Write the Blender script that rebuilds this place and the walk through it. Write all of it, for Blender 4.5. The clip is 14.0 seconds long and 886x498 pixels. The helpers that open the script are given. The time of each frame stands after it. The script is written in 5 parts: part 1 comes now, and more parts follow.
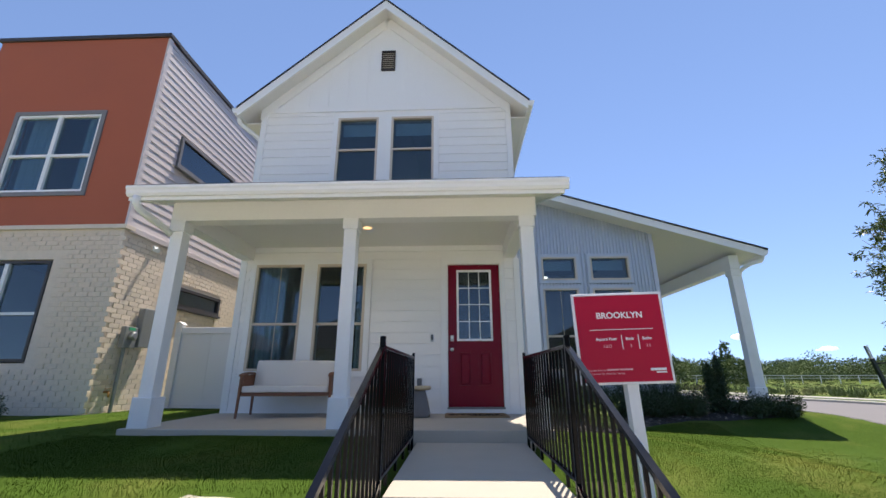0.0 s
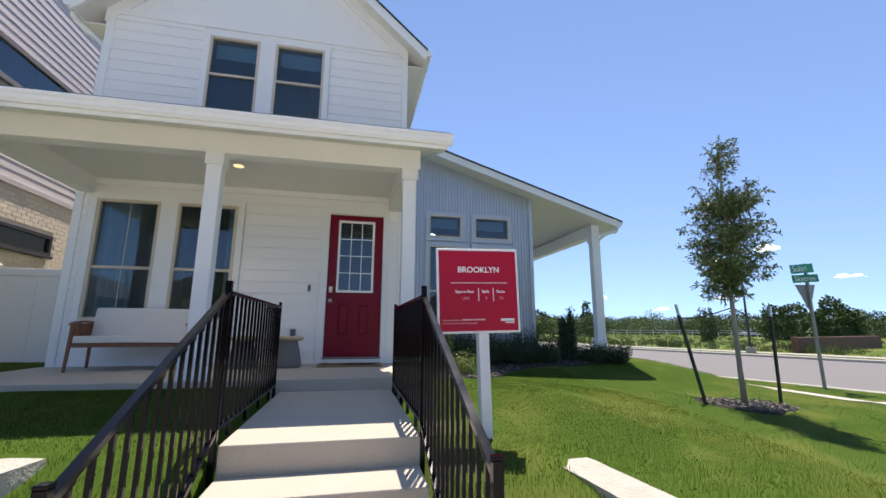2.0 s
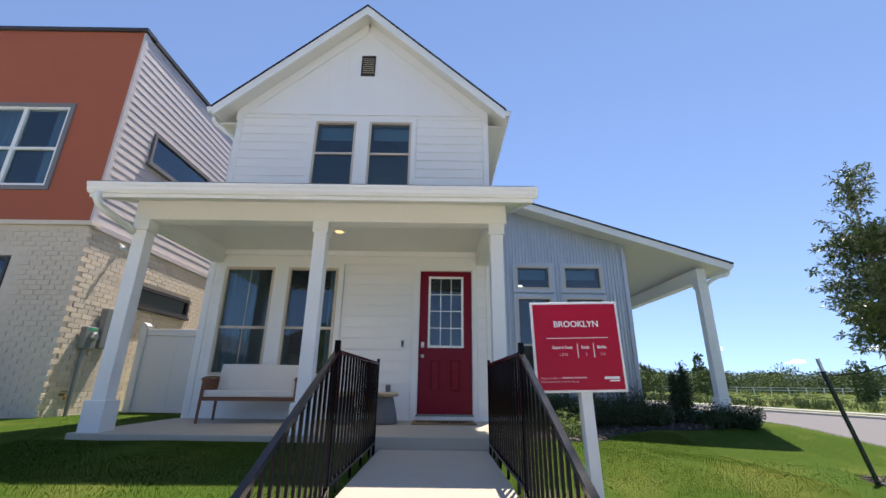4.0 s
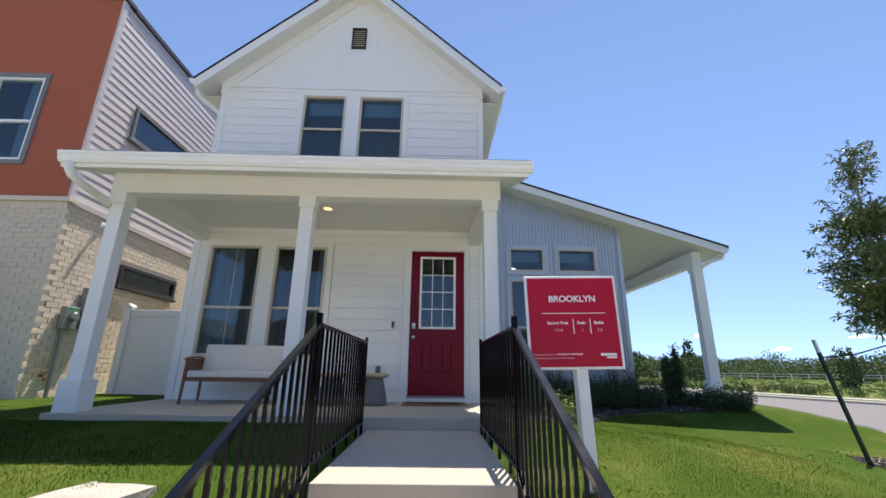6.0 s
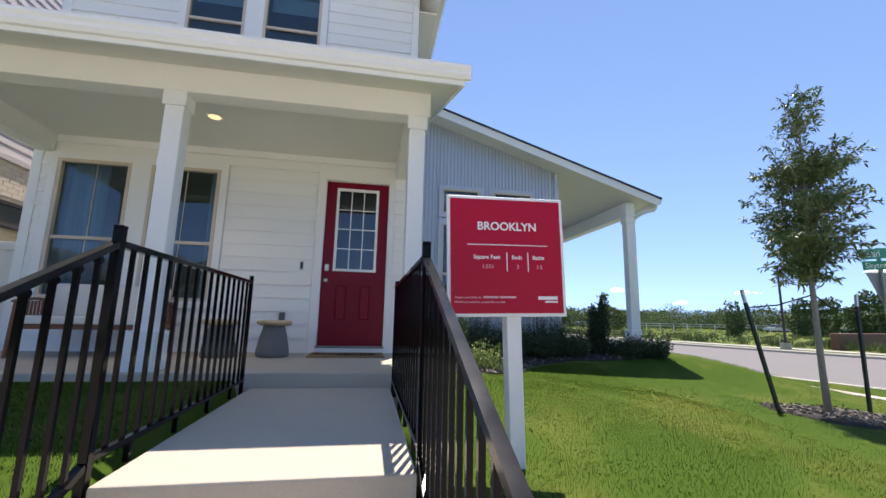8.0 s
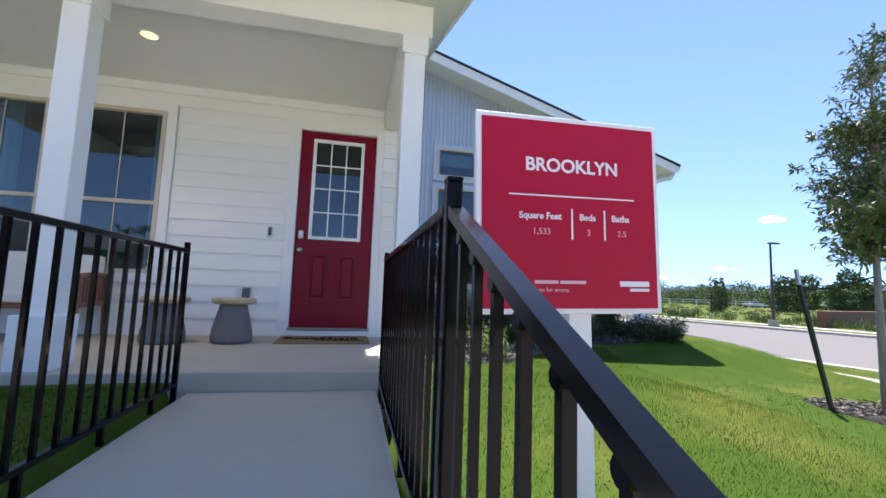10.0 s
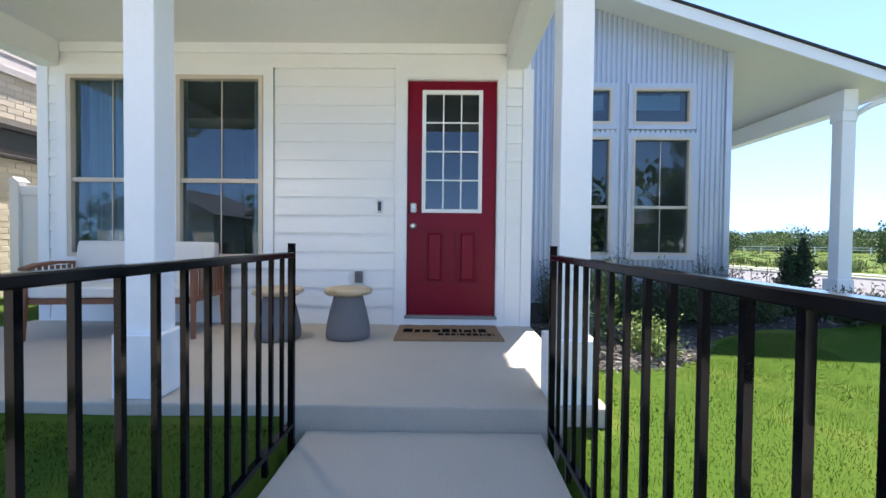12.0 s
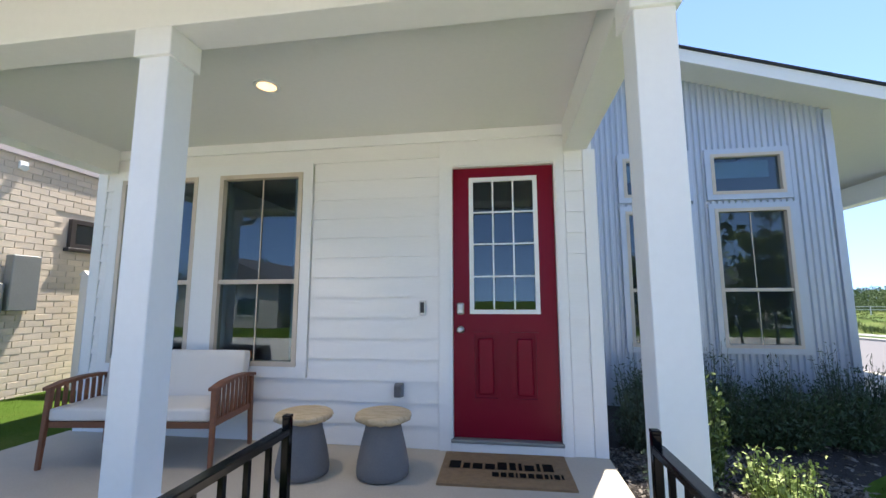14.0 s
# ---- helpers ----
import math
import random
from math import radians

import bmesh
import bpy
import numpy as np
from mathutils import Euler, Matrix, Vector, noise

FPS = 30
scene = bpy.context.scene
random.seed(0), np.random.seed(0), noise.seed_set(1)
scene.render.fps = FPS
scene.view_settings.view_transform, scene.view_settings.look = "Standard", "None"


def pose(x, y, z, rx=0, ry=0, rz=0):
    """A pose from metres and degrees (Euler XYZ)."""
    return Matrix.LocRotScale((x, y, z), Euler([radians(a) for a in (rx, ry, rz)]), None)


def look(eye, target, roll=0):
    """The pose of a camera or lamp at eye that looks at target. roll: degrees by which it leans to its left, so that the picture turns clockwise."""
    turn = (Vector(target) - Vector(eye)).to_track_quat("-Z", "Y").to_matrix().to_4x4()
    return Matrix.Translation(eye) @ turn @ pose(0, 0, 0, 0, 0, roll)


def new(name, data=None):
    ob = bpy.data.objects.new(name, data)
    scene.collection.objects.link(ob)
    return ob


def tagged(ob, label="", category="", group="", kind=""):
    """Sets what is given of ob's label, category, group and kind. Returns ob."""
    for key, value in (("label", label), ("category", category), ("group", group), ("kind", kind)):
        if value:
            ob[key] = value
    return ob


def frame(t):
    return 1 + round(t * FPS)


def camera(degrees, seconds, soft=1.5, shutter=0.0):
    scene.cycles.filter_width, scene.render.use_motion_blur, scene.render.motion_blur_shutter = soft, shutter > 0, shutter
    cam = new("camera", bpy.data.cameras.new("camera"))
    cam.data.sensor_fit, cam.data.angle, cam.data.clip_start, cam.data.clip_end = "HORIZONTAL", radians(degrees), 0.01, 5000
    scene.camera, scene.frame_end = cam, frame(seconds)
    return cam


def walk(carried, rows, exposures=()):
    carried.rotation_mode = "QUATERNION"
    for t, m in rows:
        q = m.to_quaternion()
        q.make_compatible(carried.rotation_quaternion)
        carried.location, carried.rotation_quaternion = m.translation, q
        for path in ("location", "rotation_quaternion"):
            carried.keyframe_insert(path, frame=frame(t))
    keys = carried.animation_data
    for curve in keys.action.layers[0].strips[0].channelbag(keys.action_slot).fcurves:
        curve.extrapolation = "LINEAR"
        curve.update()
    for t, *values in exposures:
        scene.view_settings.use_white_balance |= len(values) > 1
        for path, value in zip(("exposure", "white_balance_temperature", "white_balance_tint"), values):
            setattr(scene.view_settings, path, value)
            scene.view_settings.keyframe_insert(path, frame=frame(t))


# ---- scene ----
cam = camera(94.2, 14.0)
PATH = [
    (0, (0.192, 0.453, 0.542), (0.118, 2.364, 1.125), -0.1),
    (0.5, (0.226, 0.465, 0.537), (0.244, 2.391, 1.075), -0.2),
    (1, (0.295, 0.477, 0.523), (0.46, 2.413, 0.996), 0.0),
    (1.5, (0.397, 0.51, 0.506), (0.718, 2.44, 0.921), 0.3),
    (2, (0.446, 0.498, 0.507), (0.861, 2.417, 0.884), 0.3),
    (2.5, (0.454, 0.498, 0.494), (0.841, 2.419, 0.891), -0.1),
    (3, (0.425, 0.482, 0.513), (0.677, 2.41, 0.979), -0.3),
    (3.5, (0.393, 0.445, 0.525), (0.489, 2.368, 1.065), 0.3),
    (4, (0.374, 0.447, 0.532), (0.38, 2.35, 1.147), 0.7),
    (6.5, (0.411, 0.855, 0.456), (0.478, 2.791, 0.954), 1.0),
    (7, (0.465, 1.106, 0.475), (0.642, 3.06, 0.865), 1.0),
    (7.5, (0.648, 1.317, 0.445), (0.931, 3.266, 0.792), 1.0),
    (10, (0.72, 2.489, 0.536), (1.136, 4.436, 0.732), 2.0),
    (10.5, (0.529, 2.722, 0.563), (0.699, 4.711, 0.69), 1.8),
    (11, (0.495, 2.947, 0.65), (0.496, 4.946, 0.715), 0.9),
    (11.5, (0.513, 3.18, 0.753), (0.443, 5.179, 0.749), 0.6),
    (12, (0.418, 3.428, 0.808), (0.398, 5.428, 0.765), 0.6),
    (12.5, (0.421, 3.612, 0.952), (0.508, 5.609, 0.899), 0.7),
    (13, (0.538, 3.814, 0.999), (0.648, 5.811, 1.008), 0.4),
    (13.5, (0.573, 3.934, 1.102), (0.534, 5.93, 1.222), -0.3),
    (14, (0.462, 3.953, 1.207), (0.17, 5.916, 1.457), -0.1),
]
EXPOSURES = [(0, 1.32, 6700, 14), (7.5, 1.4, 6700, 14), (10, 1.78, 6300, 16), (11.5, 2.22, 6300, 13), (12.5, 2.14, 6300, 12), (14, 1.98, 6400, 13)]
walk(cam, [(t, look(eye, target, roll)) for t, eye, target, roll in PATH], EXPOSURES)

# ---- light ----
SUN_WAY = Vector((0.145, 0.383, 1.0)).normalized()
world = bpy.data.worlds.new("sky")
scene.world = world
world.use_nodes = True
wn = world.node_tree.nodes
sky = wn.new("ShaderNodeTexSky")
sky.sky_type = "NISHITA"
sky.sun_disc = False
sky.sun_elevation = math.asin(SUN_WAY.z)
sky.sun_rotation = math.atan2(SUN_WAY.x, SUN_WAY.y)
sky.air_density, sky.dust_density, sky.ozone_density = 1.0, 0.0, 1.7
sky.altitude = 2500
wn["Background"].inputs["Strength"].default_value = 0.102
# the clear air of the day: the blue reaches down to the horizon
way, lift = wn.new("ShaderNodeTexCoord"), wn.new("ShaderNodeVectorMath")
lift.inputs[1].default_value = (0, 0, 0.15)
world.node_tree.links.new(way.outputs["Generated"], lift.inputs[0])
world.node_tree.links.new(lift.outputs[0], sky.inputs["Vector"])
world.node_tree.links.new(sky.outputs[0], wn["Background"].inputs[0])
sun = new("sun", bpy.data.lights.new("sun", "SUN"))
sun.data.energy, sun.data.angle, sun.data.color = 2.8, radians(0.53), (1.0, 0.94, 0.84)
sun.matrix_basis = look(SUN_WAY * 60, (0, 0, 0))


# ---- building helpers ----
def thing(name, x, y, z, label, category, group="", kind=""):
    ob = new(name)
    ob.empty_display_size = 0.2
    ob.matrix_basis = Matrix.Translation((x, y, z))
    return tagged(ob, label, category, group, kind)


def part(name, bm, material, parent=None, label="", smooth=False):
    """One mesh in world coordinates, under a thing or a part."""
    me = bpy.data.meshes.new(name)
    bm.to_mesh(me)
    bm.free()
    me.materials.append(material)
    if smooth:
        for p in me.polygons:
            p.use_smooth = True
    ob = new(name, me)
    if parent is not None:
        ob.parent = parent
        if parent.parent is None:
            ob.matrix_parent_inverse = parent.matrix_basis.inverted()
    if label:
        ob["label"] = label
    return ob


def box(bm, x0, x1, y0, y1, z0, z1, m=None):
    vs = [bm.verts.new((x, y, z)) for x in (x0, x1) for y in (y0, y1) for z in (z0, z1)]
    if m is not None:
        for v in vs:
            v.co = m @ v.co
    for f in ((0, 1, 3, 2), (4, 6, 7, 5), (0, 4, 5, 1), (2, 3, 7, 6), (0, 2, 6, 4), (1, 5, 7, 3)):
        bm.faces.new([vs[i] for i in f])
    return bm


def B(*a, bev=0.0, m=None, seg=1):
    """A box as a new bmesh, its edges rounded by bev."""
    bm = box(bmesh.new(), *a)
    if bev:
        bmesh.ops.bevel(bm, geom=bm.edges[:], offset=bev, segments=seg, affect="EDGES", profile=0.5)
    if m is not None:
        bmesh.ops.transform(bm, matrix=m, verts=bm.verts)
    return bm


def prism(pts, axis, a, b, bm=None):
    """A polygon drawn across the given axis and pushed from a to b. pts: the two other coordinates in order."""
    bm = bm or bmesh.new()
    put = {"x": lambda p, c: (c, p[0], p[1]), "y": lambda p, c: (p[0], c, p[1]), "z": lambda p, c: (p[0], p[1], c)}[axis]
    lo, hi = [bm.verts.new(put(p, a)) for p in pts], [bm.verts.new(put(p, b)) for p in pts]
    n = len(pts)
    bm.faces.new(lo), bm.faces.new(hi[::-1])
    for i in range(n):
        bm.faces.new((lo[i], hi[i], hi[(i + 1) % n], lo[(i + 1) % n]))
    bmesh.ops.recalc_face_normals(bm, faces=bm.faces[:])
    return bm


def rod(bm, points, radii, seg=8):
    """A round tube along points, with a radius at each."""
    rings = []
    for i, p in enumerate(points):
        p = Vector(p)
        d = (Vector(points[min(i + 1, len(points) - 1)]) - Vector(points[max(i - 1, 0)])).normalized()
        u = d.orthogonal().normalized()
        w = d.cross(u)
        rings.append([bm.verts.new(p + radii[i] * (math.cos(k * math.tau / seg) * u + math.sin(k * math.tau / seg) * w)) for k in range(seg)])
    for a, b in zip(rings, rings[1:]):
        best = min(range(seg), key=lambda s: sum((a[k].co - b[(k + s) % seg].co).length for k in range(seg)))
        for k in range(seg):
            bm.faces.new((a[k], a[(k + 1) % seg], b[(k + 1 + best) % seg], b[(k + best) % seg]))
    bm.faces.new(rings[0][::-1]), bm.faces.new(rings[-1])
    bmesh.ops.recalc_face_normals(bm, faces=bm.faces[:])
    return bm


def lathe(profile, x, y, seg=28):
    """A turned body from (radius, z) pairs."""
    bm = bmesh.new()
    rings = [[bm.verts.new((x + r * math.cos(k * math.tau / seg), y + r * math.sin(k * math.tau / seg), z)) for k in range(seg)] for r, z in profile]
    for a, b in zip(rings, rings[1:]):
        for k in range(seg):
            bm.faces.new((a[k], a[(k + 1) % seg], b[(k + 1) % seg], b[k]))
    bm.faces.new(rings[0][::-1]), bm.faces.new(rings[-1])
    return bm


def bar(bm, p, q, w, h, up=(0, 0, 1)):
    """A straight square bar from p to q, w wide and h high."""
    p, q = Vector(p), Vector(q)
    d = (q - p).normalized()
    s = d.cross(Vector(up)).normalized()
    t = s.cross(d)
    a = [bm.verts.new(c + i * s * w / 2 + j * t * h / 2) for c in (p, q) for i, j in ((-1, -1), (1, -1), (1, 1), (-1, 1))]
    for f in ((3, 2, 1, 0), (4, 5, 6, 7), (0, 1, 5, 4), (1, 2, 6, 5), (2, 3, 7, 6), (3, 0, 4, 7)):
        bm.faces.new([a[i] for i in f])
    return bm


def frame_ring(x0, x1, z0, z1, w, y0, y1, bm=None):
    """A closed frame round an opening in a wall across y; x0 to z1 are its outer edges."""
    bm = bm or bmesh.new()
    outer, inner = ((x0, z0), (x1, z0), (x1, z1), (x0, z1)), ((x0 + w, z0 + w), (x1 - w, z0 + w), (x1 - w, z1 - w), (x0 + w, z1 - w))
    v = [[bm.verts.new((x, y, z)) for x, z in ring] for y in (y0, y1) for ring in (outer, inner)]
    for i in range(4):
        k = (i + 1) % 4
        for p, q in ((0, 1), (1, 3), (3, 2), (2, 0)):
            bm.faces.new((v[p][i], v[p][k], v[q][k], v[q][i]))
    bmesh.ops.recalc_face_normals(bm, faces=bm.faces[:])
    return bm


# ---- materials ----
def surf(name, colour, rough=0.6, metal=0.0, vary=0.12, scale=3.0, fine=60.0, bump=0.15, dist=0.004, stretch=(1, 1, 1), second=None, mixat=(0.4, 0.65), rnd=0.0, spec=0.5, coat=0.0):
    """Base colour with broad and fine variation, a second colour in patches, relief, and a random shift per object."""
    m = bpy.data.materials.new(name)
    m.use_nodes = True
    n, l = m.node_tree.nodes, m.node_tree.links
    p = n["Principled BSDF"]
    p.inputs["Roughness"].default_value, p.inputs["Metallic"].default_value = rough, metal
    p.inputs["Specular IOR Level"].default_value, p.inputs["Coat Weight"].default_value = spec, coat
    tc, mp = n.new("ShaderNodeTexCoord"), n.new("ShaderNodeMapping")
    mp.inputs["Scale"].default_value = stretch
    l.new(tc.outputs["Object"], mp.inputs[0])

    def noise_at(s, detail):
        t = n.new("ShaderNodeTexNoise")
        t.inputs["Scale"].default_value, t.inputs["Detail"].default_value = s, detail
        l.new(mp.outputs[0], t.inputs["Vector"])
        return t
    broad, grain = noise_at(scale, 4), noise_at(fine, 3)
    base = n.new("ShaderNodeRGB")
    base.outputs[0].default_value = (*colour, 1)
    out = base.outputs[0]
    if second:
        ramp = n.new("ShaderNodeMapRange")
        ramp.inputs[1].default_value, ramp.inputs[2].default_value = mixat
        l.new(broad.outputs[0], ramp.inputs[0])
        mix = n.new("ShaderNodeMix")
        mix.data_type = "RGBA"
        l.new(ramp.outputs[0], mix.inputs[0]), l.new(out, mix.inputs[6])
        mix.inputs[7].default_value = (*second, 1)
        out = mix.outputs[2]
    add = n.new("ShaderNodeMath")
    add.operation = "ADD"
    l.new(broad.outputs[0], add.inputs[0]), l.new(grain.outputs[0], add.inputs[1])
    val = n.new("ShaderNodeMapRange")
    val.inputs[1].default_value, val.inputs[2].default_value = 0.5, 1.5
    val.inputs[3].default_value, val.inputs[4].default_value = 1 - vary, 1 + vary
    l.new(add.outputs[0], val.inputs[0])
    hsv = n.new("ShaderNodeHueSaturation")
    l.new(out, hsv.inputs["Color"])
    if rnd:
        info, rr, mul = n.new("ShaderNodeObjectInfo"), n.new("ShaderNodeMapRange"), n.new("ShaderNodeMath")
        rr.inputs[3].default_value, rr.inputs[4].default_value = 1 - rnd, 1 + rnd
        mul.operation = "MULTIPLY"
        l.new(info.outputs["Random"], rr.inputs[0]), l.new(rr.outputs[0], mul.inputs[0]), l.new(val.outputs[0], mul.inputs[1])
        l.new(mul.outputs[0], hsv.inputs["Value"])
    else:
        l.new(val.outputs[0], hsv.inputs["Value"])
    l.new(hsv.outputs[0], p.inputs["Base Color"])
    rg = n.new("ShaderNodeMapRange")
    rg.inputs[3].default_value, rg.inputs[4].default_value = max(0.03, rough - 0.08), min(1, rough + 0.08)
    l.new(broad.outputs[0], rg.inputs[0]), l.new(rg.outputs[0], p.inputs["Roughness"])
    if bump:
        b = n.new("ShaderNodeBump")
        b.inputs["Strength"].default_value, b.inputs["Distance"].default_value = bump, dist
        l.new(add.outputs[0], b.inputs["Height"]), l.new(b.outputs[0], p.inputs["Normal"])
    return m


def pane_glass(name, tint, f0):
    """A coated window pane: clear and tinted, with a mirror gloss that grows towards grazing."""
    m = bpy.data.materials.new(name)
    m.use_nodes = True
    n, l = m.node_tree.nodes, m.node_tree.links
    n.remove(n["Principled BSDF"])
    clear, gloss, mix, lw = n.new("ShaderNodeBsdfTransparent"), n.new("ShaderNodeBsdfGlossy"), n.new("ShaderNodeMixShader"), n.new("ShaderNodeLayerWeight")
    clear.inputs[0].default_value, gloss.inputs["Roughness"].default_value, lw.inputs[0].default_value = (*tint, 1), 0.0, 0.5
    gloss.inputs["Color"].default_value = (0.9, 0.97, 1.0, 1)
    power, scale = n.new("ShaderNodeMath"), n.new("ShaderNodeMath")
    power.operation, scale.operation = "POWER", "MULTIPLY_ADD"
    power.inputs[1].default_value, scale.inputs[1].default_value, scale.inputs[2].default_value = 5.0, 1 - f0, f0
    wave, tc, b = n.new("ShaderNodeTexNoise"), n.new("ShaderNodeTexCoord"), n.new("ShaderNodeBump")
    wave.inputs["Scale"].default_value, b.inputs["Strength"].default_value, b.inputs["Distance"].default_value = 1.6, 0.05, 0.01
    l.new(tc.outputs["Object"], wave.inputs["Vector"]), l.new(wave.outputs[0], b.inputs["Height"]), l.new(b.outputs[0], gloss.inputs["Normal"])
    l.new(lw.outputs["Facing"], power.inputs[0]), l.new(power.outputs[0], scale.inputs[0]), l.new(scale.outputs[0], mix.inputs[0])
    l.new(clear.outputs[0], mix.inputs[1]), l.new(gloss.outputs[0], mix.inputs[2])
    l.new(mix.outputs[0], n["Material Output"].inputs[0])
    return m


def glow_surface(name, colour, strength):
    m = bpy.data.materials.new(name)
    m.use_nodes = True
    p = m.node_tree.nodes["Principled BSDF"]
    p.inputs["Base Color"].default_value = (0.9, 0.88, 0.82, 1)
    p.inputs["Emission Color"].default_value, p.inputs["Emission Strength"].default_value = (*colour, 1), strength
    return m


WHITE = surf("white_fibre_cement", (0.87, 0.86, 0.83), 0.55, vary=0.03, scale=1.2, fine=14, bump=0.12, dist=0.002, stretch=(1, 1, 7), rnd=0.012)
TRIM = surf("white_painted_trim", (0.86, 0.86, 0.84), 0.5, vary=0.025, scale=1.5, fine=30, bump=0.06, dist=0.002)
SOFFIT = surf("white_soffit_board", (0.80, 0.79, 0.755), 0.6, vary=0.03, scale=0.8, fine=25, bump=0.05)
TAN = surf("tan_vinyl_frame", (0.62, 0.53, 0.42), 0.45, vary=0.04, scale=3, bump=0.03)
REDDOOR = surf("crimson_door_paint", (0.20, 0.004, 0.020), 0.32, spec=0.2, vary=0.06, scale=2, fine=40, bump=0.05, dist=0.001, stretch=(1, 1, 0.2))
GLASS = pane_glass("coated_pane", (0.60, 0.70, 0.75), 0.07)
STEEL = surf("corrugated_steel", (0.53, 0.565, 0.61), 0.38, metal=0.35, vary=0.05, scale=0.9, fine=20, bump=0.04, stretch=(1, 1, 0.3))
CONCRETE = surf("smooth_concrete", (0.50, 0.44, 0.352), 0.75, vary=0.13, scale=2.2, fine=90, bump=0.2, dist=0.003, second=(0.44, 0.385, 0.305), mixat=(0.45, 0.75))
BLACK = surf("black_powder_coat", (0.004, 0.004, 0.0045), 0.09, vary=0.2, scale=6, fine=200, bump=0.02, dist=0.001, spec=0.5)
HANDRAIL = surf("glossy_black_handrail", (0.005, 0.005, 0.006), 0.16, vary=0.2, scale=6, fine=200, bump=0.02, dist=0.001, spec=0.5)
BLACK.node_tree.nodes["Principled BSDF"].inputs["IOR"].default_value = 1.22
HANDRAIL.node_tree.nodes["Principled BSDF"].inputs["IOR"].default_value = 1.35
SHINGLE = surf("dark_shingle", (0.03, 0.03, 0.034), 0.9, vary=0.35, scale=8, fine=120, bump=0.5)
STUCCO = surf("rust_stucco", (0.42, 0.115, 0.060), 0.85, vary=0.07, scale=1.1, fine=120, bump=0.35, dist=0.003)
BRICK = surf("cream_brick", (0.79, 0.67, 0.53), 0.85, vary=0.18, scale=9, fine=90, bump=0.45, dist=0.004, second=(0.60, 0.53, 0.44), mixat=(0.5, 0.8), rnd=0.10)
MORTAR = surf("grey_mortar", (0.73, 0.63, 0.51), 0.95, vary=0.1, scale=8, fine=120, bump=0.4)
MAUVE = surf("mauve_lap_siding", (0.62, 0.55, 0.53), 0.6, vary=0.04, scale=1.2, fine=14, bump=0.08, stretch=(1, 1, 7), rnd=0.02)
METERGREY = surf("grey_meter_steel", (0.26, 0.27, 0.26), 0.5, metal=0.3, vary=0.1, scale=6)
BRONZE = surf("dark_bronze_metal", (0.045, 0.036, 0.033), 0.45, vary=0.12, scale=5)
GREYTRIM = surf("grey_trim", (0.20, 0.19, 0.19), 0.55, vary=0.06, scale=3)
VINYL = surf("white_vinyl_fence", (0.76, 0.74, 0.73), 0.4, vary=0.03, scale=1.2, bump=0.04)
LAWN = surf("mown_lawn_soil", (0.058, 0.102, 0.014), 0.95, spec=0.05, vary=0.22, scale=0.9, fine=45, bump=0.3, dist=0.01, second=(0.120, 0.133, 0.030), mixat=(0.5, 0.72))
FIELD = surf("dry_meadow_ground", (0.095, 0.140, 0.030), 0.95, spec=0.05, vary=0.3, scale=0.12, fine=3, bump=0.5, dist=0.05, second=(0.15, 0.165, 0.05), mixat=(0.45, 0.65))
ROAD = surf("pale_road_concrete", (0.18, 0.165, 0.155), 0.9, vary=0.1, scale=0.4, fine=30, bump=0.2)
# extra pale, so the unseen ground in front throws sunlight at the facade
PALE_BOUNCE = surf("pale_bounce_concrete", (0.62, 0.56, 0.47), 0.9, vary=0.1, scale=0.4, fine=30, bump=0.2)
KERB = surf("kerb_concrete", (0.42, 0.39, 0.33), 0.85, vary=0.1, scale=1.5, fine=40, bump=0.2)
MULCH = surf("dark_mulch_bed", (0.030, 0.024, 0.020), 0.95, vary=0.4, scale=12, fine=70, bump=0.8, dist=0.03)
# near-black colour stands in for the dimness of rooms behind glass
DARKROOM = surf("unlit_room_tone", (0.05, 0.055, 0.062), 0.8, vary=0.08, scale=1)
CURTAIN = surf("pale_blue_curtain", (0.44, 0.53, 0.56), 0.85, vary=0.08, scale=2, fine=80, bump=0.1, stretch=(4, 4, 0.3))


# ---- the lie of the land ----
def ease(v, a, b):
    t = min(1.0, max(0.0, (v - a) / (b - a)))
    return t * t * (3 - 2 * t)


def road_u(x, y):
    """How far a place lies across the side road: 0 at the near kerb, 13.5 at the far one."""
    return (x - 11.3) * 0.96 + (y - 12.4) * 0.28


def land(x, y):
    """The height of the ground."""
    z = -0.17 if x > -0.4 else -0.135
    if x > 1.2:
        z -= 0.088 * min(x - 1.2, 5.0) * (1 - ease(y, 7.0, 9.4))
    if y < 5.4:
        z -= (0.045 if x < -0.3 else 0.10) * min(5.4 - y, 3.0)
    if x > 6.9 and y > 6.0:
        z = min(z, -0.17 - 0.5 * ease(x, 6.9, 9.2))
    z -= 0.12 * ease(x, 7.0, 10.5)
    # the bank beside the steps between the stone edgings, and the drop to the front pavement
    if y < 3.55:
        if -1.3 - 0.25 * (3.47 - y) < x < 2.0 + 0.13 * (3.49 - y):
            z = min(z, max(-0.93, -0.24 - 0.47 * (3.4 - y)))
        else:
            z += (-0.93 - z) * ease(-y, -2.2, -1.7)
    if -0.44 < x < 1.05 and 1.5 < y < 5.7:
        z = min(z, -0.42) if y > 3.4 else -1.0
    u = road_u(x, y)
    if u > -1.5:
        z += (-0.9 - z) * ease(u, -1.5, -0.3)
    if -0.15 < u < 13.65 and y > -4:
        z = -1.25
    if -12.5 < y < -3.6 and u < 14:
        z = -1.2
    return z


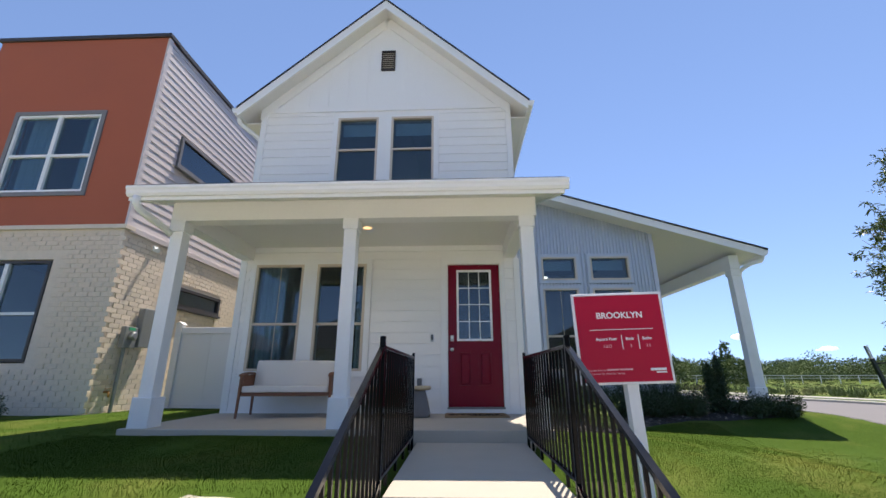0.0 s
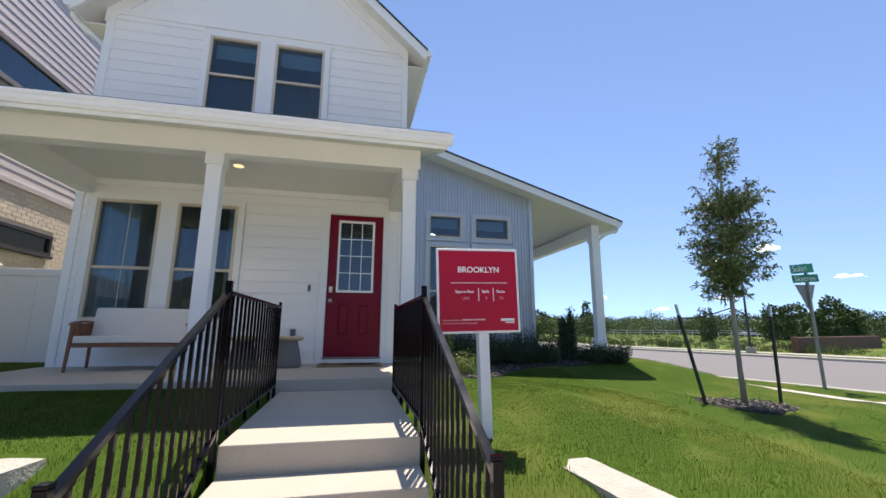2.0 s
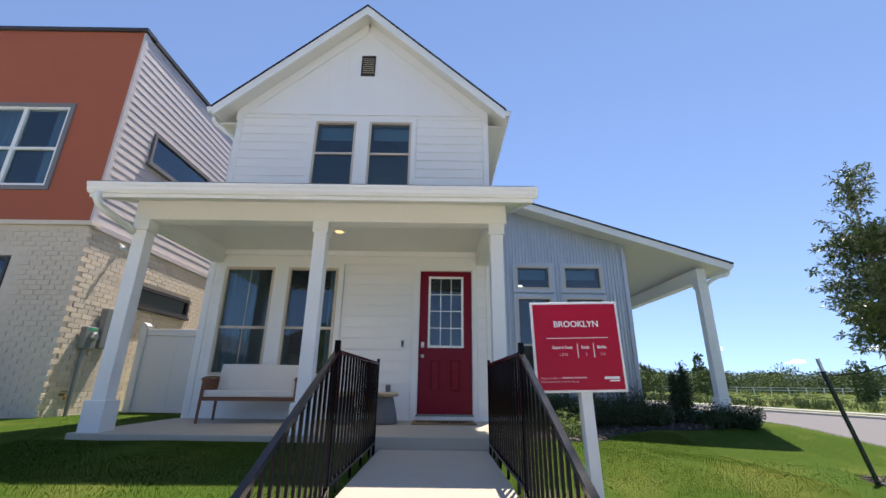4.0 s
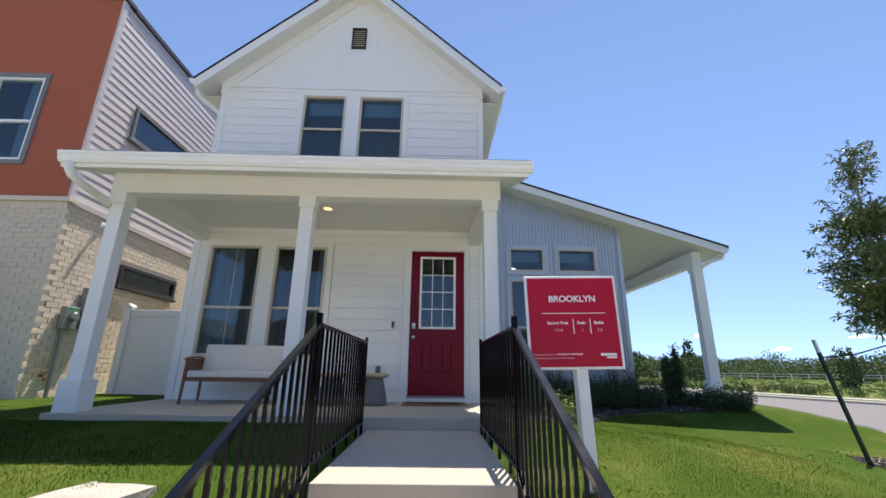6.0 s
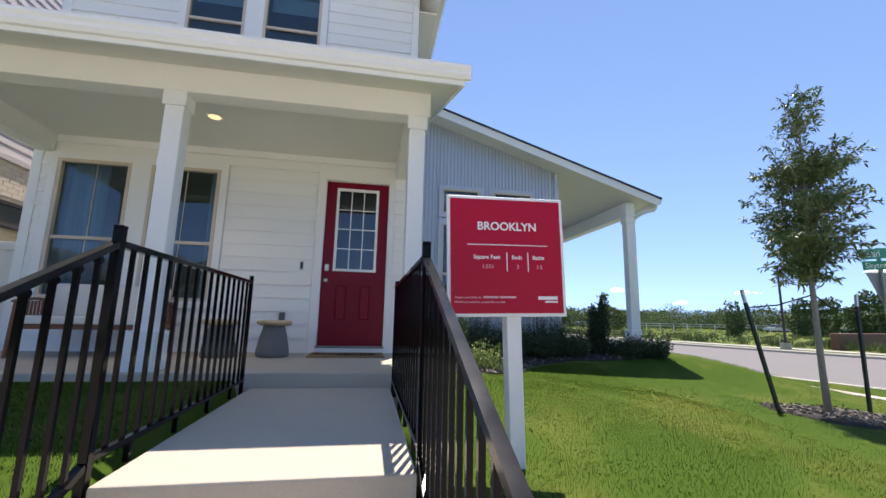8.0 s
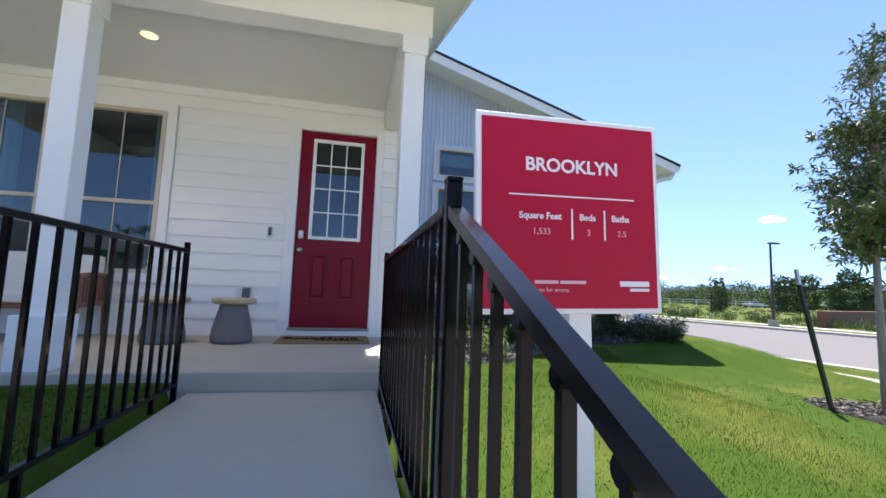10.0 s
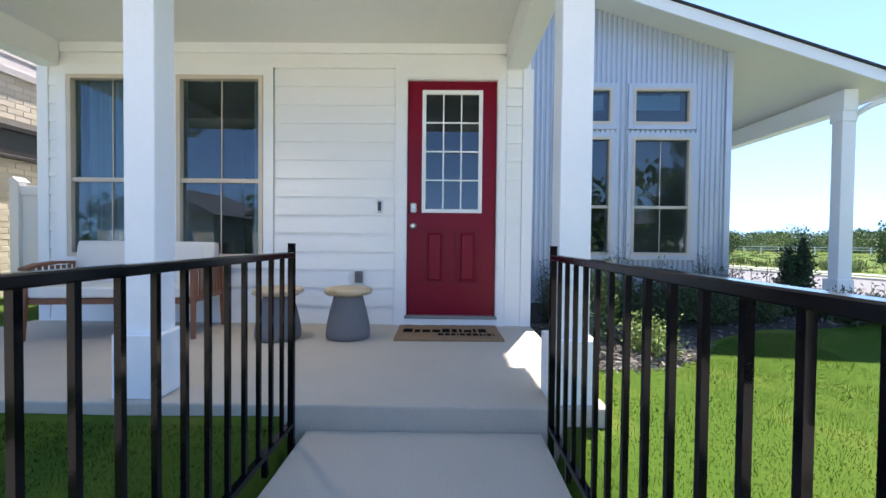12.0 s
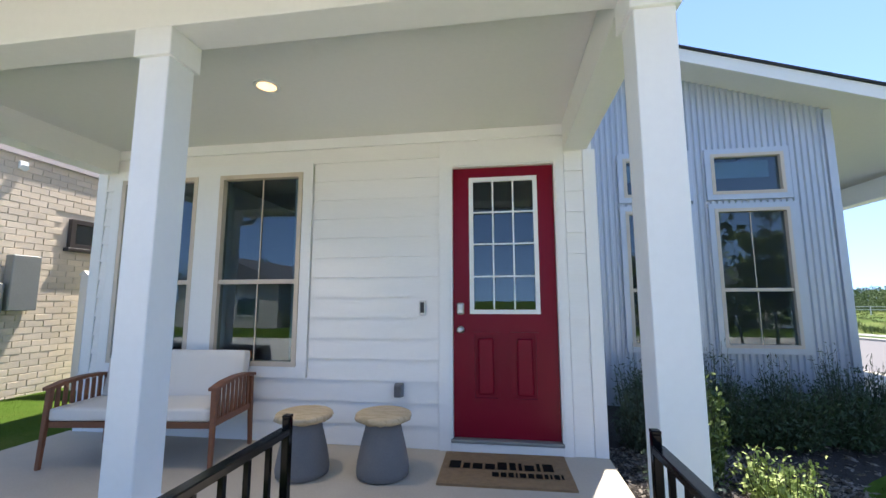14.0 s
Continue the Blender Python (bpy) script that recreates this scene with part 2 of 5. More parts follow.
def bed_edge(x):
    """The front edge of the planting bed, curving back from the porch corner."""
    return float(np.interp(x, (1.3, 2.0, 2.5, 2.9, 3.3, 3.6, 4.25, 5.0, 6.15, 6.7), (6.42, 6.62, 6.98, 7.32, 7.85, 8.1, 8.44, 8.56, 8.85, 9.2)))


def ground_sheet():
    xs = sorted({*np.round(np.arange(-14, 15.01, 0.25), 3), -0.45, -0.37, 0.97, 1.06, -1500, -600, -250, -120, -60, -35, -22, -17, *np.round(np.arange(15.5, 36, 0.5), 3), 40, 50, 70, 110, 200, 400, 800, 1500})
    ys = sorted({*np.round(np.arange(0, 9.01, 0.2), 3), *np.round(np.arange(9.25, 26, 0.25), 3), -1500, -500, -200, -80, -40, -25, -16, -12.6, -12.4, -9, -6, -4, -3.7, -3.5, -3, -2, -1, *np.round(np.arange(26.5, 48, 0.75), 3), 54, 60, 70, 80, 120, 200, 400, 800, 1500})
    verts = [(x, y, land(x, y) + (0.012 * noise.noise(Vector((x * 1.3, y * 1.3, 0))) if abs(x) < 15 and 3.4 < y < 26 else 0)) for y in ys for x in xs]
    w = len(xs)
    faces = [(j * w + i, j * w + i + 1, j * w + w + i + 1, j * w + w + i) for j in range(len(ys) - 1) for i in range(w - 1)]
    me = bpy.data.meshes.new("ground")
    me.from_pydata(verts, [], faces)
    me.materials.append(LAWN)
    me.materials.append(FIELD)
    for p in me.polygons:
        p.use_smooth = True
        p.material_index = int(road_u(p.center.x, p.center.y) > 13.7)
    return tagged(new("ground", me), "gently sloping green lawn and meadow ground", "ground", kind="structure")


ground_sheet()
ROAD_TURN = Matrix.Translation((11.3, 12.4, 0)) @ Matrix.Rotation(math.atan2(0.28, 0.96), 4, "Z")


def road_strip(name, u0, u1, v0, v1, z0, z1, material, label, category, bev=0.0):
    """A long strip beside or on the side road, u across it and v along it."""
    ob = part(name, B(u0, u1, v0, v1, z0, z1, bev=bev, m=ROAD_TURN), material)
    return tagged(ob, label, category, kind="structure")


road_strip("road", 0, 13.5, -15.6, 220, -1.5, -1.0, ROAD, "pale concrete side road", "road")
road_strip("kerb", -0.45, 0, -14.5, 220, -1.45, -0.89, KERB, "cream concrete kerb along the side road", "kerb", 0.03)
road_strip("kerb", 13.5, 13.95, -14.5, 220, -1.45, -0.87, KERB, "cream concrete kerb on the far roadside", "kerb", 0.03)
tagged(part("road", B(-300, 24, -12.4, -3.7, -1.5, -1.02), PALE_BOUNCE), "unseen front street in pale concrete, brightened to bounce sunlight", "road", kind="structure")
tagged(part("kerb", B(-300, 10, -3.7, -3.35, -1.4, -0.88, bev=0.03), KERB), "cream concrete kerb of the front street", "kerb", kind="structure")
# added wide pale slab out of view, a reflector for the shaded porch
tagged(part("pavement", B(-40, 7.0, -3.34, 1.6, -1.1, -0.905, bev=0.01), PALE_BOUNCE), "unseen pale concrete apron added to bounce sunlight onto the house", "pavement", kind="structure")


# ---- steps and landing ----
def steps():
    t = thing("concrete_steps", 0.3, 4.4, -0.3, "smooth grey concrete landing and steps up to the porch", "steps", kind="structure")
    part("landing", B(-0.315, 0.925, 3.395, 5.577, -0.95, -0.20, bev=0.012, seg=2), CONCRETE, t)
    for i in range(3):
        z = -0.38 - 0.18 * i
        part("step", B(-0.312, 0.922, 3.015 - 0.38 * i, 3.392 - 0.38 * i, -1.0, z, bev=0.012, seg=2), CONCRETE, t)
    part("path", B(-0.35, 0.96, 1.604, 2.252, -1.1, -0.905, bev=0.01), CONCRETE, t)


steps()

# ---- the white house ----
house = thing("house", -1.25, 11.0, -0.2, "white two-storey gabled house with lap siding and front porch", "house")
WY, HX0, HX1 = 7.67, -3.80, 1.26
LAP = 0.187
PORCH_Z = -0.07


def wall_with_holes(x0, x1, z0, z1, y0, y1, holes):
    """A wall across y as one closed shell, with its rectangular holes (x0, x1, z0, z1) cut right through."""
    bm = bmesh.new()
    xs = sorted({x0, x1, *[min(max(v, x0), x1) for h in holes for v in h[:2]]})
    zs = sorted({z0, z1, *[min(max(v, z0), z1) for h in holes for v in h[2:]]})
    nx, nz = len(xs) - 1, len(zs) - 1

    def solid(i, k):
        return 0 <= i < nx and 0 <= k < nz and not any(h[0] <= xs[i] and xs[i + 1] <= h[1] and h[2] <= zs[k] and zs[k + 1] <= h[3] for h in holes)
    grid = {}

    def at(i, k, y):
        if (i, k, y) not in grid:
            grid[i, k, y] = bm.verts.new((xs[i], y, zs[k]))
        return grid[i, k, y]
    for i in range(nx):
        for k in range(nz):
            if not solid(i, k):
                continue
            bm.faces.new((at(i, k, y0), at(i + 1, k, y0), at(i + 1, k + 1, y0), at(i, k + 1, y0)))
            bm.faces.new((at(i, k + 1, y1), at(i + 1, k + 1, y1), at(i + 1, k, y1), at(i, k, y1)))
            for di, dk, p, q in ((-1, 0, (i, k), (i, k + 1)), (1, 0, (i + 1, k + 1), (i + 1, k)), (0, -1, (i + 1, k), (i, k)), (0, 1, (i, k + 1), (i + 1, k + 1))):
                if not solid(i + di, k + dk):
                    bm.faces.new((at(*p, y0), at(*q, y0), at(*q, y1), at(*p, y1)))
    bmesh.ops.recalc_face_normals(bm, faces=bm.faces[:])
    return bm


LOW_WIN = [(-3.50, -2.62, 0.60, 2.47), (-2.37, -1.48, 0.60, 2.47)]
UP_WIN = [(-2.215, -1.39, 4.10, 5.56), (-1.125, -0.27, 4.10, 5.56)]
DOOR = (-0.02, 0.934, 0.0, 2.455)
front_wall = part("wall", wall_with_holes(HX0, HX1, -0.3, 5.82, WY + 0.012, WY + 0.17, LOW_WIN + UP_WIN + [DOOR]), TRIM, house)
part("wall", B(HX0, HX0 + 0.16, WY + 0.172, 18, -0.3, 5.82), WHITE, house)
part("wall", B(HX1 - 0.16, HX1, WY + 0.172, 18, -0.3, 5.82), WHITE, house)
part("wall", B(HX0, HX1, 18, 18.16, -0.3, 5.82), WHITE, house)
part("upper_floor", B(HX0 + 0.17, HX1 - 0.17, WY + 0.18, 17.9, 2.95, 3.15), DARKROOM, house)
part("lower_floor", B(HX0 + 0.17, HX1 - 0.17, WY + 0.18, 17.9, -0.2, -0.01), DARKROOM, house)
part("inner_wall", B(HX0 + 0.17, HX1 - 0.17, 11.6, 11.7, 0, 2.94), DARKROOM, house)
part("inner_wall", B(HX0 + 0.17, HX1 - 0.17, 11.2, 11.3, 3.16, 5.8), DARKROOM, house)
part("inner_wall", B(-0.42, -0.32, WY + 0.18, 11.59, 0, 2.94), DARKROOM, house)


def lap_rows(parent, x0, x1, z0, z1, y, gaps, material, name="plank"):
    """Lap boards on a wall across y; gaps (x0, x1, z0, z1) stay clear. Each board leans out at its foot."""
    z = z0
    while z < z1 - 0.02:
        top = min(z + LAP + 0.012, z1)
        cuts = [(x0, x1)]
        for g in gaps:
            if g[2] < top - 0.03 and g[3] > z + 0.03:
                cuts = [c for a, b in cuts for c in ((a, min(b, g[0])), (max(a, g[1]), b)) if c[1] - c[0] > 0.03]
        for a, b in cuts:
            bm = prism([(y - 0.021, z), (y - 0.003, top), (y + 0.010, top), (y + 0.010, z)], "x", a + 0.001, b - 0.001)
            part(name, bm, material, parent)
        z += LAP


TRIMS = [(-3.62, -1.36, 0.50, 2.57), (-0.125, 1.01, -0.1, 2.60)]
lap_rows(front_wall, HX0 + 0.10, HX1 - 0.09, PORCH_Z + 0.002, 2.70, WY, TRIMS, WHITE)
lap_rows(front_wall, HX0 + 0.10, HX1 - 0.09, 3.2, 5.72, WY, [(-2.32, -0.165, 4.0, 5.67)], WHITE)
part("corner_board", B(HX0 - 0.02, HX0 + 0.098, WY - 0.022, WY + 0.01, -0.15, 2.70, bev=0.003), TRIM, house)
part("corner_board", B(HX1 - 0.088, HX1 + 0.02, WY - 0.022, WY + 0.01, -0.15, 2.55, bev=0.003), TRIM, house)
part("corner_board", B(HX0 - 0.02, HX0 + 0.098, WY - 0.022, WY + 0.01, 3.0, 5.72, bev=0.003), TRIM, house)
part("corner_board", B(HX1 - 0.088, HX1 + 0.02, WY - 0.022, WY + 0.01, 3.0, 5.72, bev=0.003), TRIM, house)
part("frieze_board", B(HX0 - 0.02, HX1 + 0.02, WY - 0.028, WY + 0.01, 5.723, 5.84, bev=0.004), TRIM, house)
part("frieze_board", B(HX0 + 0.002, HX1 - 0.002, WY - 0.024, WY + 0.01, 2.702, 2.84, bev=0.004), TRIM, house)

# gable, with its battens and vent
RIDGE_X, RIDGE_Z, EAVE_Z, SLOPE = -1.285, 8.22, 5.72, 0.905
GY = 7.30
gable = part("gable_wall", prism([(HX0, 5.84), (HX1, 5.84), (RIDGE_X + 0.1, 5.84 + SLOPE * 2.44), (RIDGE_X - 0.1, 5.84 + SLOPE * 2.44)], "y", WY, WY + 0.17), TRIM, house)
for i in range(13):
    x = -3.68 + i * 0.4
    top = RIDGE_Z - 0.16 - SLOPE * abs(x - RIDGE_X) - 0.1
    if top > 5.95 and not (-1.42 < x < -1.07):
        part("batten", B(x - 0.02, x + 0.02, WY - 0.012, WY - 0.001, 5.842, top), TRIM, gable)
vent = part("gable_vent", frame_ring(-1.395, -1.10, 6.71, 7.22, 0.025, WY - 0.03, WY - 0.002), BRONZE, house, "dark bronze louvred vent")
for i in range(9):
    z = 6.745 + i * 0.052
    part("slat", prism([(WY - 0.026, z), (WY - 0.004, z + 0.045), (WY - 0.002, z + 0.041), (WY - 0.022, z - 0.004)], "x", -1.368, -1.127), BRONZE, vent)


def roof_side(sign):
    """One slope of the main roof with its deck, shingles, rake board, soffit and gutter."""
    edge = RIDGE_X + sign * 2.86
    ez = RIDGE_Z - SLOPE * 2.86

    def slab(name, lo, hi, y0, y1, material, x_in=0.0, x_out=0.0):
        pts = [(RIDGE_X + sign * x_in, RIDGE_Z + hi - SLOPE * x_in), (edge + sign * x_out, ez + hi - SLOPE * x_out), (edge + sign * x_out, ez + lo - SLOPE * x_out), (RIDGE_X + sign * x_in, RIDGE_Z + lo - SLOPE * x_in)]
        return part(name, prism(pts, "y", y0, y1), material, house)
    slab("roof", 0.0, 0.035, GY - 0.03, 18.4, SHINGLE, 0, 0.03)
    slab("roof_deck", -0.10, -0.002, GY + 0.03, 18.3, SOFFIT)
    slab("rake_board", -0.21, -0.003, GY - 0.012, GY + 0.028, TRIM, 0, 0.0)
    slab("rake_frieze", -0.36, -0.105, WY - 0.03, WY - 0.003, TRIM, 0.03, -0.3)
    x = edge + sign * 0.001
    g = [(x, ez - 0.13), (x + sign * 0.08, ez - 0.13), (x + sign * 0.12, ez - 0.05), (x + sign * 0.12, ez - 0.02), (x, ez - 0.02)]
    part("gutter", prism(g, "y", GY - 0.01, 18.3), TRIM, house)
    part("eave_soffit", B(min(edge, (HX0, HX1)[sign > 0]), max(edge, (HX0, HX1)[sign > 0]), WY - 0.02, 18, ez - 0.16, ez - 0.133), SOFFIT, house)


roof_side(-1)
roof_side(1)


def window(x0, x1, z0, z1, y, rail, parent, mullion=True, pair=None):
    """A sash window: tan frame, meeting rail, upper and lower pane, a thin centre bar behind the glass."""
    w = part("window", frame_ring(x0, x1, z0, z1, 0.042, y - 0.035, y + 0.06), TAN, parent, "tan vinyl sash window")
    if rail:
        part("meeting_rail", B(x0 + 0.043, x1 - 0.043, y - 0.022, y + 0.035, rail - 0.022, rail + 0.022, bev=0.004), TAN, w)
        panes = [(z0 + 0.042, rail - 0.022, y + 0.012), (rail + 0.022, z1 - 0.042, y + 0.026)]
    else:
        panes = [(z0 + 0.042, z1 - 0.042, y + 0.02)]
    for a, b, py in panes:
        g = part("pane", B(x0 + 0.042, x1 - 0.042, py, py + 0.004, a, b), GLASS, w)
        g.visible_shadow = False
        if mullion:
            xm = (x0 + x1) / 2
            part("glazing_bar", B(xm - 0.005, xm + 0.005, py - 0.009, py - 0.002, a, b), TAN, w)
    return w


for h in LOW_WIN:
    window(*h, WY, 1.395, house)
for h in UP_WIN:
    window(*h, WY, 4.83, house, mullion=False)


def window_trim(x0, x1, z0, z1, y, mids, parent, wid=0.10):
    holes, a = [], x0 + wid
    for c, d in mids + [(x1 - wid, None)]:
        holes.append((a, c, z0 + wid, z1 - wid))
        a = d
    part("window_trim", wall_with_holes(x0, x1, z0, z1, y - 0.03, y + 0.01, holes), TRIM, parent)


window_trim(-3.61, -1.375, 0.50, 2.57, WY, [(-2.619, -2.371)], house)
window_trim(-2.315, -0.17, 4.0, 5.66, WY, [(-1.389, -1.126)], house)

# the red front door
door = part("door", wall_with_holes(0.0, 0.914, 0.03, 2.44, WY + 0.03, WY + 0.075, [(0.185, 0.735, 1.13, 2.31)]), REDDOOR, house, "crimson panelled door with a twelve-pane light")
part("door_trim", wall_with_holes(-0.122, 1.005, PORCH_Z, 2.60, WY - 0.032, WY + 0.012, [(-0.02, 0.934, -1, 2.456)]), TRIM, house)
part("door_jamb", wall_with_holes(-0.0199, 0.9339, 0.0, 2.4555, WY - 0.02, WY + 0.16, [(-0.003, 0.917, -1, 2.443)]), TRIM, house)
part("door_sill", B(-0.018, 0.932, WY - 0.045, WY + 0.1, 0.0, 0.028, bev=0.006), METERGREY, house, "grey metal door threshold")
part("sill_board", B(-0.018, 0.932, WY - 0.036, WY + 0.011, PORCH_Z, -0.001, bev=0.003), TRIM, house)
part("light_frame", frame_ring(0.15, 0.77, 1.09, 2.345, 0.038, WY + 0.012, WY + 0.045), TRIM, door, "white plastic light frame")
for i in (1, 2):
    x = 0.185 + 0.55 * i / 3
    part("glazing_bar", B(x - 0.007, x + 0.007, WY + 0.022, WY + 0.034, 1.13, 2.31), TRIM, door)
for i in (1, 2, 3):
    z = 1.13 + 1.18 * i / 4
    part("glazing_bar", B(0.185, 0.735, WY + 0.0205, WY + 0.0325, z - 0.007, z + 0.007), TRIM, door)
part("pane", B(0.185, 0.735, WY + 0.045, WY + 0.049, 1.13, 2.31), GLASS, door).visible_shadow = False
for x0 in (0.165, 0.505):
    bm = frame_ring(x0, x0 + 0.245, 0.34, 0.93, 0.026, WY + 0.013, WY + 0.032)
    part("panel", bm, REDDOOR, door)
    part("panel", B(x0 + 0.052, x0 + 0.193, WY + 0.014, WY + 0.034, 0.392, 0.878, bev=0.014), REDDOOR, door)


# ---- front porch ----
BEAM_Y = 5.64
part("porch_floor", B(-3.88, 1.285, 5.58, WY + 0.005, -0.45, PORCH_Z, bev=0.012, seg=2), CONCRETE, house, "smooth grey concrete porch slab")
part("porch_beam", B(-3.78, 1.245, BEAM_Y, BEAM_Y + 0.21, 2.58, 3.02, bev=0.004), TRIM, house)
part("side_beam", B(1.005, 1.213, BEAM_Y + 0.212, WY - 0.03, 2.55, 3.02, bev=0.004), TRIM, house)
part("side_beam", B(-3.778, -3.57, BEAM_Y + 0.212, WY - 0.03, 2.55, 3.02, bev=0.004), TRIM, house)
part("porch_ceiling", B(-3.568, 1.003, BEAM_Y + 0.212, WY - 0.029, 2.80, 2.83), SOFFIT, house, "smooth white porch ceiling")
part("porch_roof", prism([(5.02, 2.80), (5.02, 2.835), (WY, 3.735), (WY, 3.66)], "x", -3.92, 1.50), SHINGLE, house)
part("porch_soffit", prism([(5.07, 2.66), (5.07, 2.795), (WY - 0.03, 3.655), (WY - 0.03, 3.52)], "x", -3.90, 1.46), SOFFIT, house)
for x0 in (-3.925, 1.462):
    part("barge_board", prism([(5.06, 2.63), (5.06, 2.80), (WY - 0.03, 3.66), (WY - 0.03, 3.49)], "x", x0, x0 + 0.023), TRIM, house)
part("fascia", B(-3.925, 1.485, 5.045, 5.066, 2.63, 2.80), TRIM, house)
gut = [(5.043, 2.675), (5.01, 2.675), (4.985, 2.71), (4.985, 2.745), (4.965, 2.77), (4.965, 2.80), (5.043, 2.80)]
part("gutter", prism(gut, "x", -3.93, 1.53), TRIM, house)


def column(x, y, parent, z1=2.58, z0=PORCH_Z):
    s = 0.085
    c = part("column", B(x - s, x + s, y - s, y + s, z0, z1 - 0.002, bev=0.004), TRIM, parent, "square white boxed column")
    part("base", B(x - 0.126, x + 0.126, y - 0.126, y + 0.126, z0, 0.28, bev=0.005), TRIM, c)
    part("cap", B(x - 0.105, x + 0.105, y - 0.105, y + 0.105, z1 - 0.15, z1 + 0.0, bev=0.004), TRIM, c)


for x in (-3.672, -1.262, 1.108):
    column(x, BEAM_Y + 0.102, house)


# ---- the metal-clad wing with its side porch ----
MY, MX1 = 9.74, 4.69
WING_WIN = [(2.10, 2.90, 2.59, 3.14), (3.21, 4.09, 2.59, 3.14), (2.10, 2.90, 0.61, 2.40), (3.21, 4.10, 0.61, 2.40)]


def roof_z(x):
    return 3.853 + 0.315 * (4.69 - x)


wing = part("wing_wall", wall_with_holes(HX1 + 0.003, MX1 - 0.02, -0.3, 3.55, MY + 0.04, MY + 0.2, WING_WIN), STEEL, house)
part("wing_wall", prism([(HX1 + 0.003, 3.55), (MX1 - 0.02, 3.55), (MX1 - 0.02, roof_z(MX1) - 0.16), (HX1 + 0.003, roof_z(HX1) - 0.16)], "y", MY + 0.04, MY + 0.2), STEEL, house)
part("wing_wall", B(MX1 - 0.2, MX1 - 0.021, MY + 0.202, 18, -0.3, 3.7), STEEL, house)
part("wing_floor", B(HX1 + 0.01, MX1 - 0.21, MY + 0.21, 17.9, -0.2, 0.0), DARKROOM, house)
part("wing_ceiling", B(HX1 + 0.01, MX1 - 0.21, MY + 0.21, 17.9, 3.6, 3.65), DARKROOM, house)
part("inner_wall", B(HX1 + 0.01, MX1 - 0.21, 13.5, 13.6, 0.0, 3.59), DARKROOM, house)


def corrugated(x0, x1, y, pitch, depth, low, high, gaps):
    """A wavy sheet with upright ribs, each rib cut at the openings."""
    bm = bmesh.new()
    shape = ((0, 0), (0.14, 0), (0.3, 1), (0.55, 1), (0.72, 0), (1.0, 0))
    x = x0
    while x < x1 - pitch * 0.5:
        for (a, da), (b, db) in zip(shape, shape[1:]):
            xa, xb = x + a * pitch, min(x + b * pitch, x1)
            xm = (xa + xb) / 2
            runs = [(low, min(high(xa), high(xb)))]
            for g in gaps:
                if g[0] < xm < g[1]:
                    runs = [r for c, d in runs for r in ((c, min(d, g[2])), (max(c, g[3]), d)) if r[1] - r[0] > 0.01]
            for c, d in runs:
                q = [bm.verts.new(p) for p in ((xa, y - da * depth, c), (xb, y - db * depth, c), (xb, y - db * depth, d), (xa, y - da * depth, d))]
                bm.faces.new(q)
        x += pitch
    return bm


GAPS = [(2.03, 2.97, 2.52, 3.21), (3.14, 4.16, 2.52, 3.21), (2.03, 2.97, 0.54, 2.47), (3.14, 4.17, 0.54, 2.47)]
part("metal_cladding", corrugated(HX1 + 0.01, MX1 - 0.075, MY + 0.036, 0.0762, 0.022, 0.08, lambda x: roof_z(x) - 0.161, GAPS), STEEL, house, "pale blue-grey corrugated steel cladding")
part("corner_trim", B(MX1 - 0.075, MX1 + 0.02, MY - 0.005, MY + 0.2, 0.0, roof_z(MX1) - 0.17, bev=0.004), STEEL, house)
for h, g in zip(WING_WIN, GAPS):
    window(*h, MY + 0.01, 1.34 if h[3] < 2.5 else 0, house, mullion=h[3] < 2.5)
    part("window_trim", frame_ring(g[0], g[1], g[2], g[3], h[0] - g[0] - 0.001, MY - 0.02, MY + 0.038), STEEL, house)

ROOF_Y0 = 9.29


def wing_roof():
    def slab(name, lo, hi, x0, x1, y0, y1, material, label=""):
        pts = [(x0, roof_z(x0) + lo), (x0, roof_z(x0) + hi), (x1, roof_z(x1) + hi), (x1, roof_z(x1) + lo)]
        return part(name, prism(pts, "y", y0, y1), material, house, label)
    slab("wing_roof", -0.03, 0.0, HX1 + 0.005, 6.91, ROOF_Y0 - 0.03, 18.3, SHINGLE)
    slab("wing_soffit", -0.16, -0.13, HX1 + 0.005, 6.79, ROOF_Y0 + 0.03, 18.2, SOFFIT, "white sloping soffit of the side porch")
    slab("rake_board", -0.2, -0.032, HX1 + 0.005, 6.83, ROOF_Y0, ROOF_Y0 + 0.028, TRIM)
    part("fascia", B(6.792, 6.815, ROOF_Y0 + 0.03, 18.2, roof_z(6.81) - 0.22, roof_z(6.81) - 0.035), TRIM, house)
    z = roof_z(6.83)
    g = [(6.818, z - 0.17), (6.88, z - 0.17), (6.93, z - 0.09), (6.93, z - 0.04), (6.818, z - 0.04)]
    part("gutter", prism(g, "y", ROOF_Y0 + 0.01, 18.2), TRIM, house)
    part("outer_beam", B(6.255, 6.465, 9.61, 18.0, 2.79, 3.10, bev=0.004), TRIM, house)
    part("side_porch_floor", B(MX1 + 0.03, 6.62, 9.47, 18, -0.5, 0.0, bev=0.01), CONCRETE, house)
    column(6.36, 9.73, house, 2.79, 0.0)
    column(6.36, 17.6, house, 2.79, 0.0)


wing_roof()

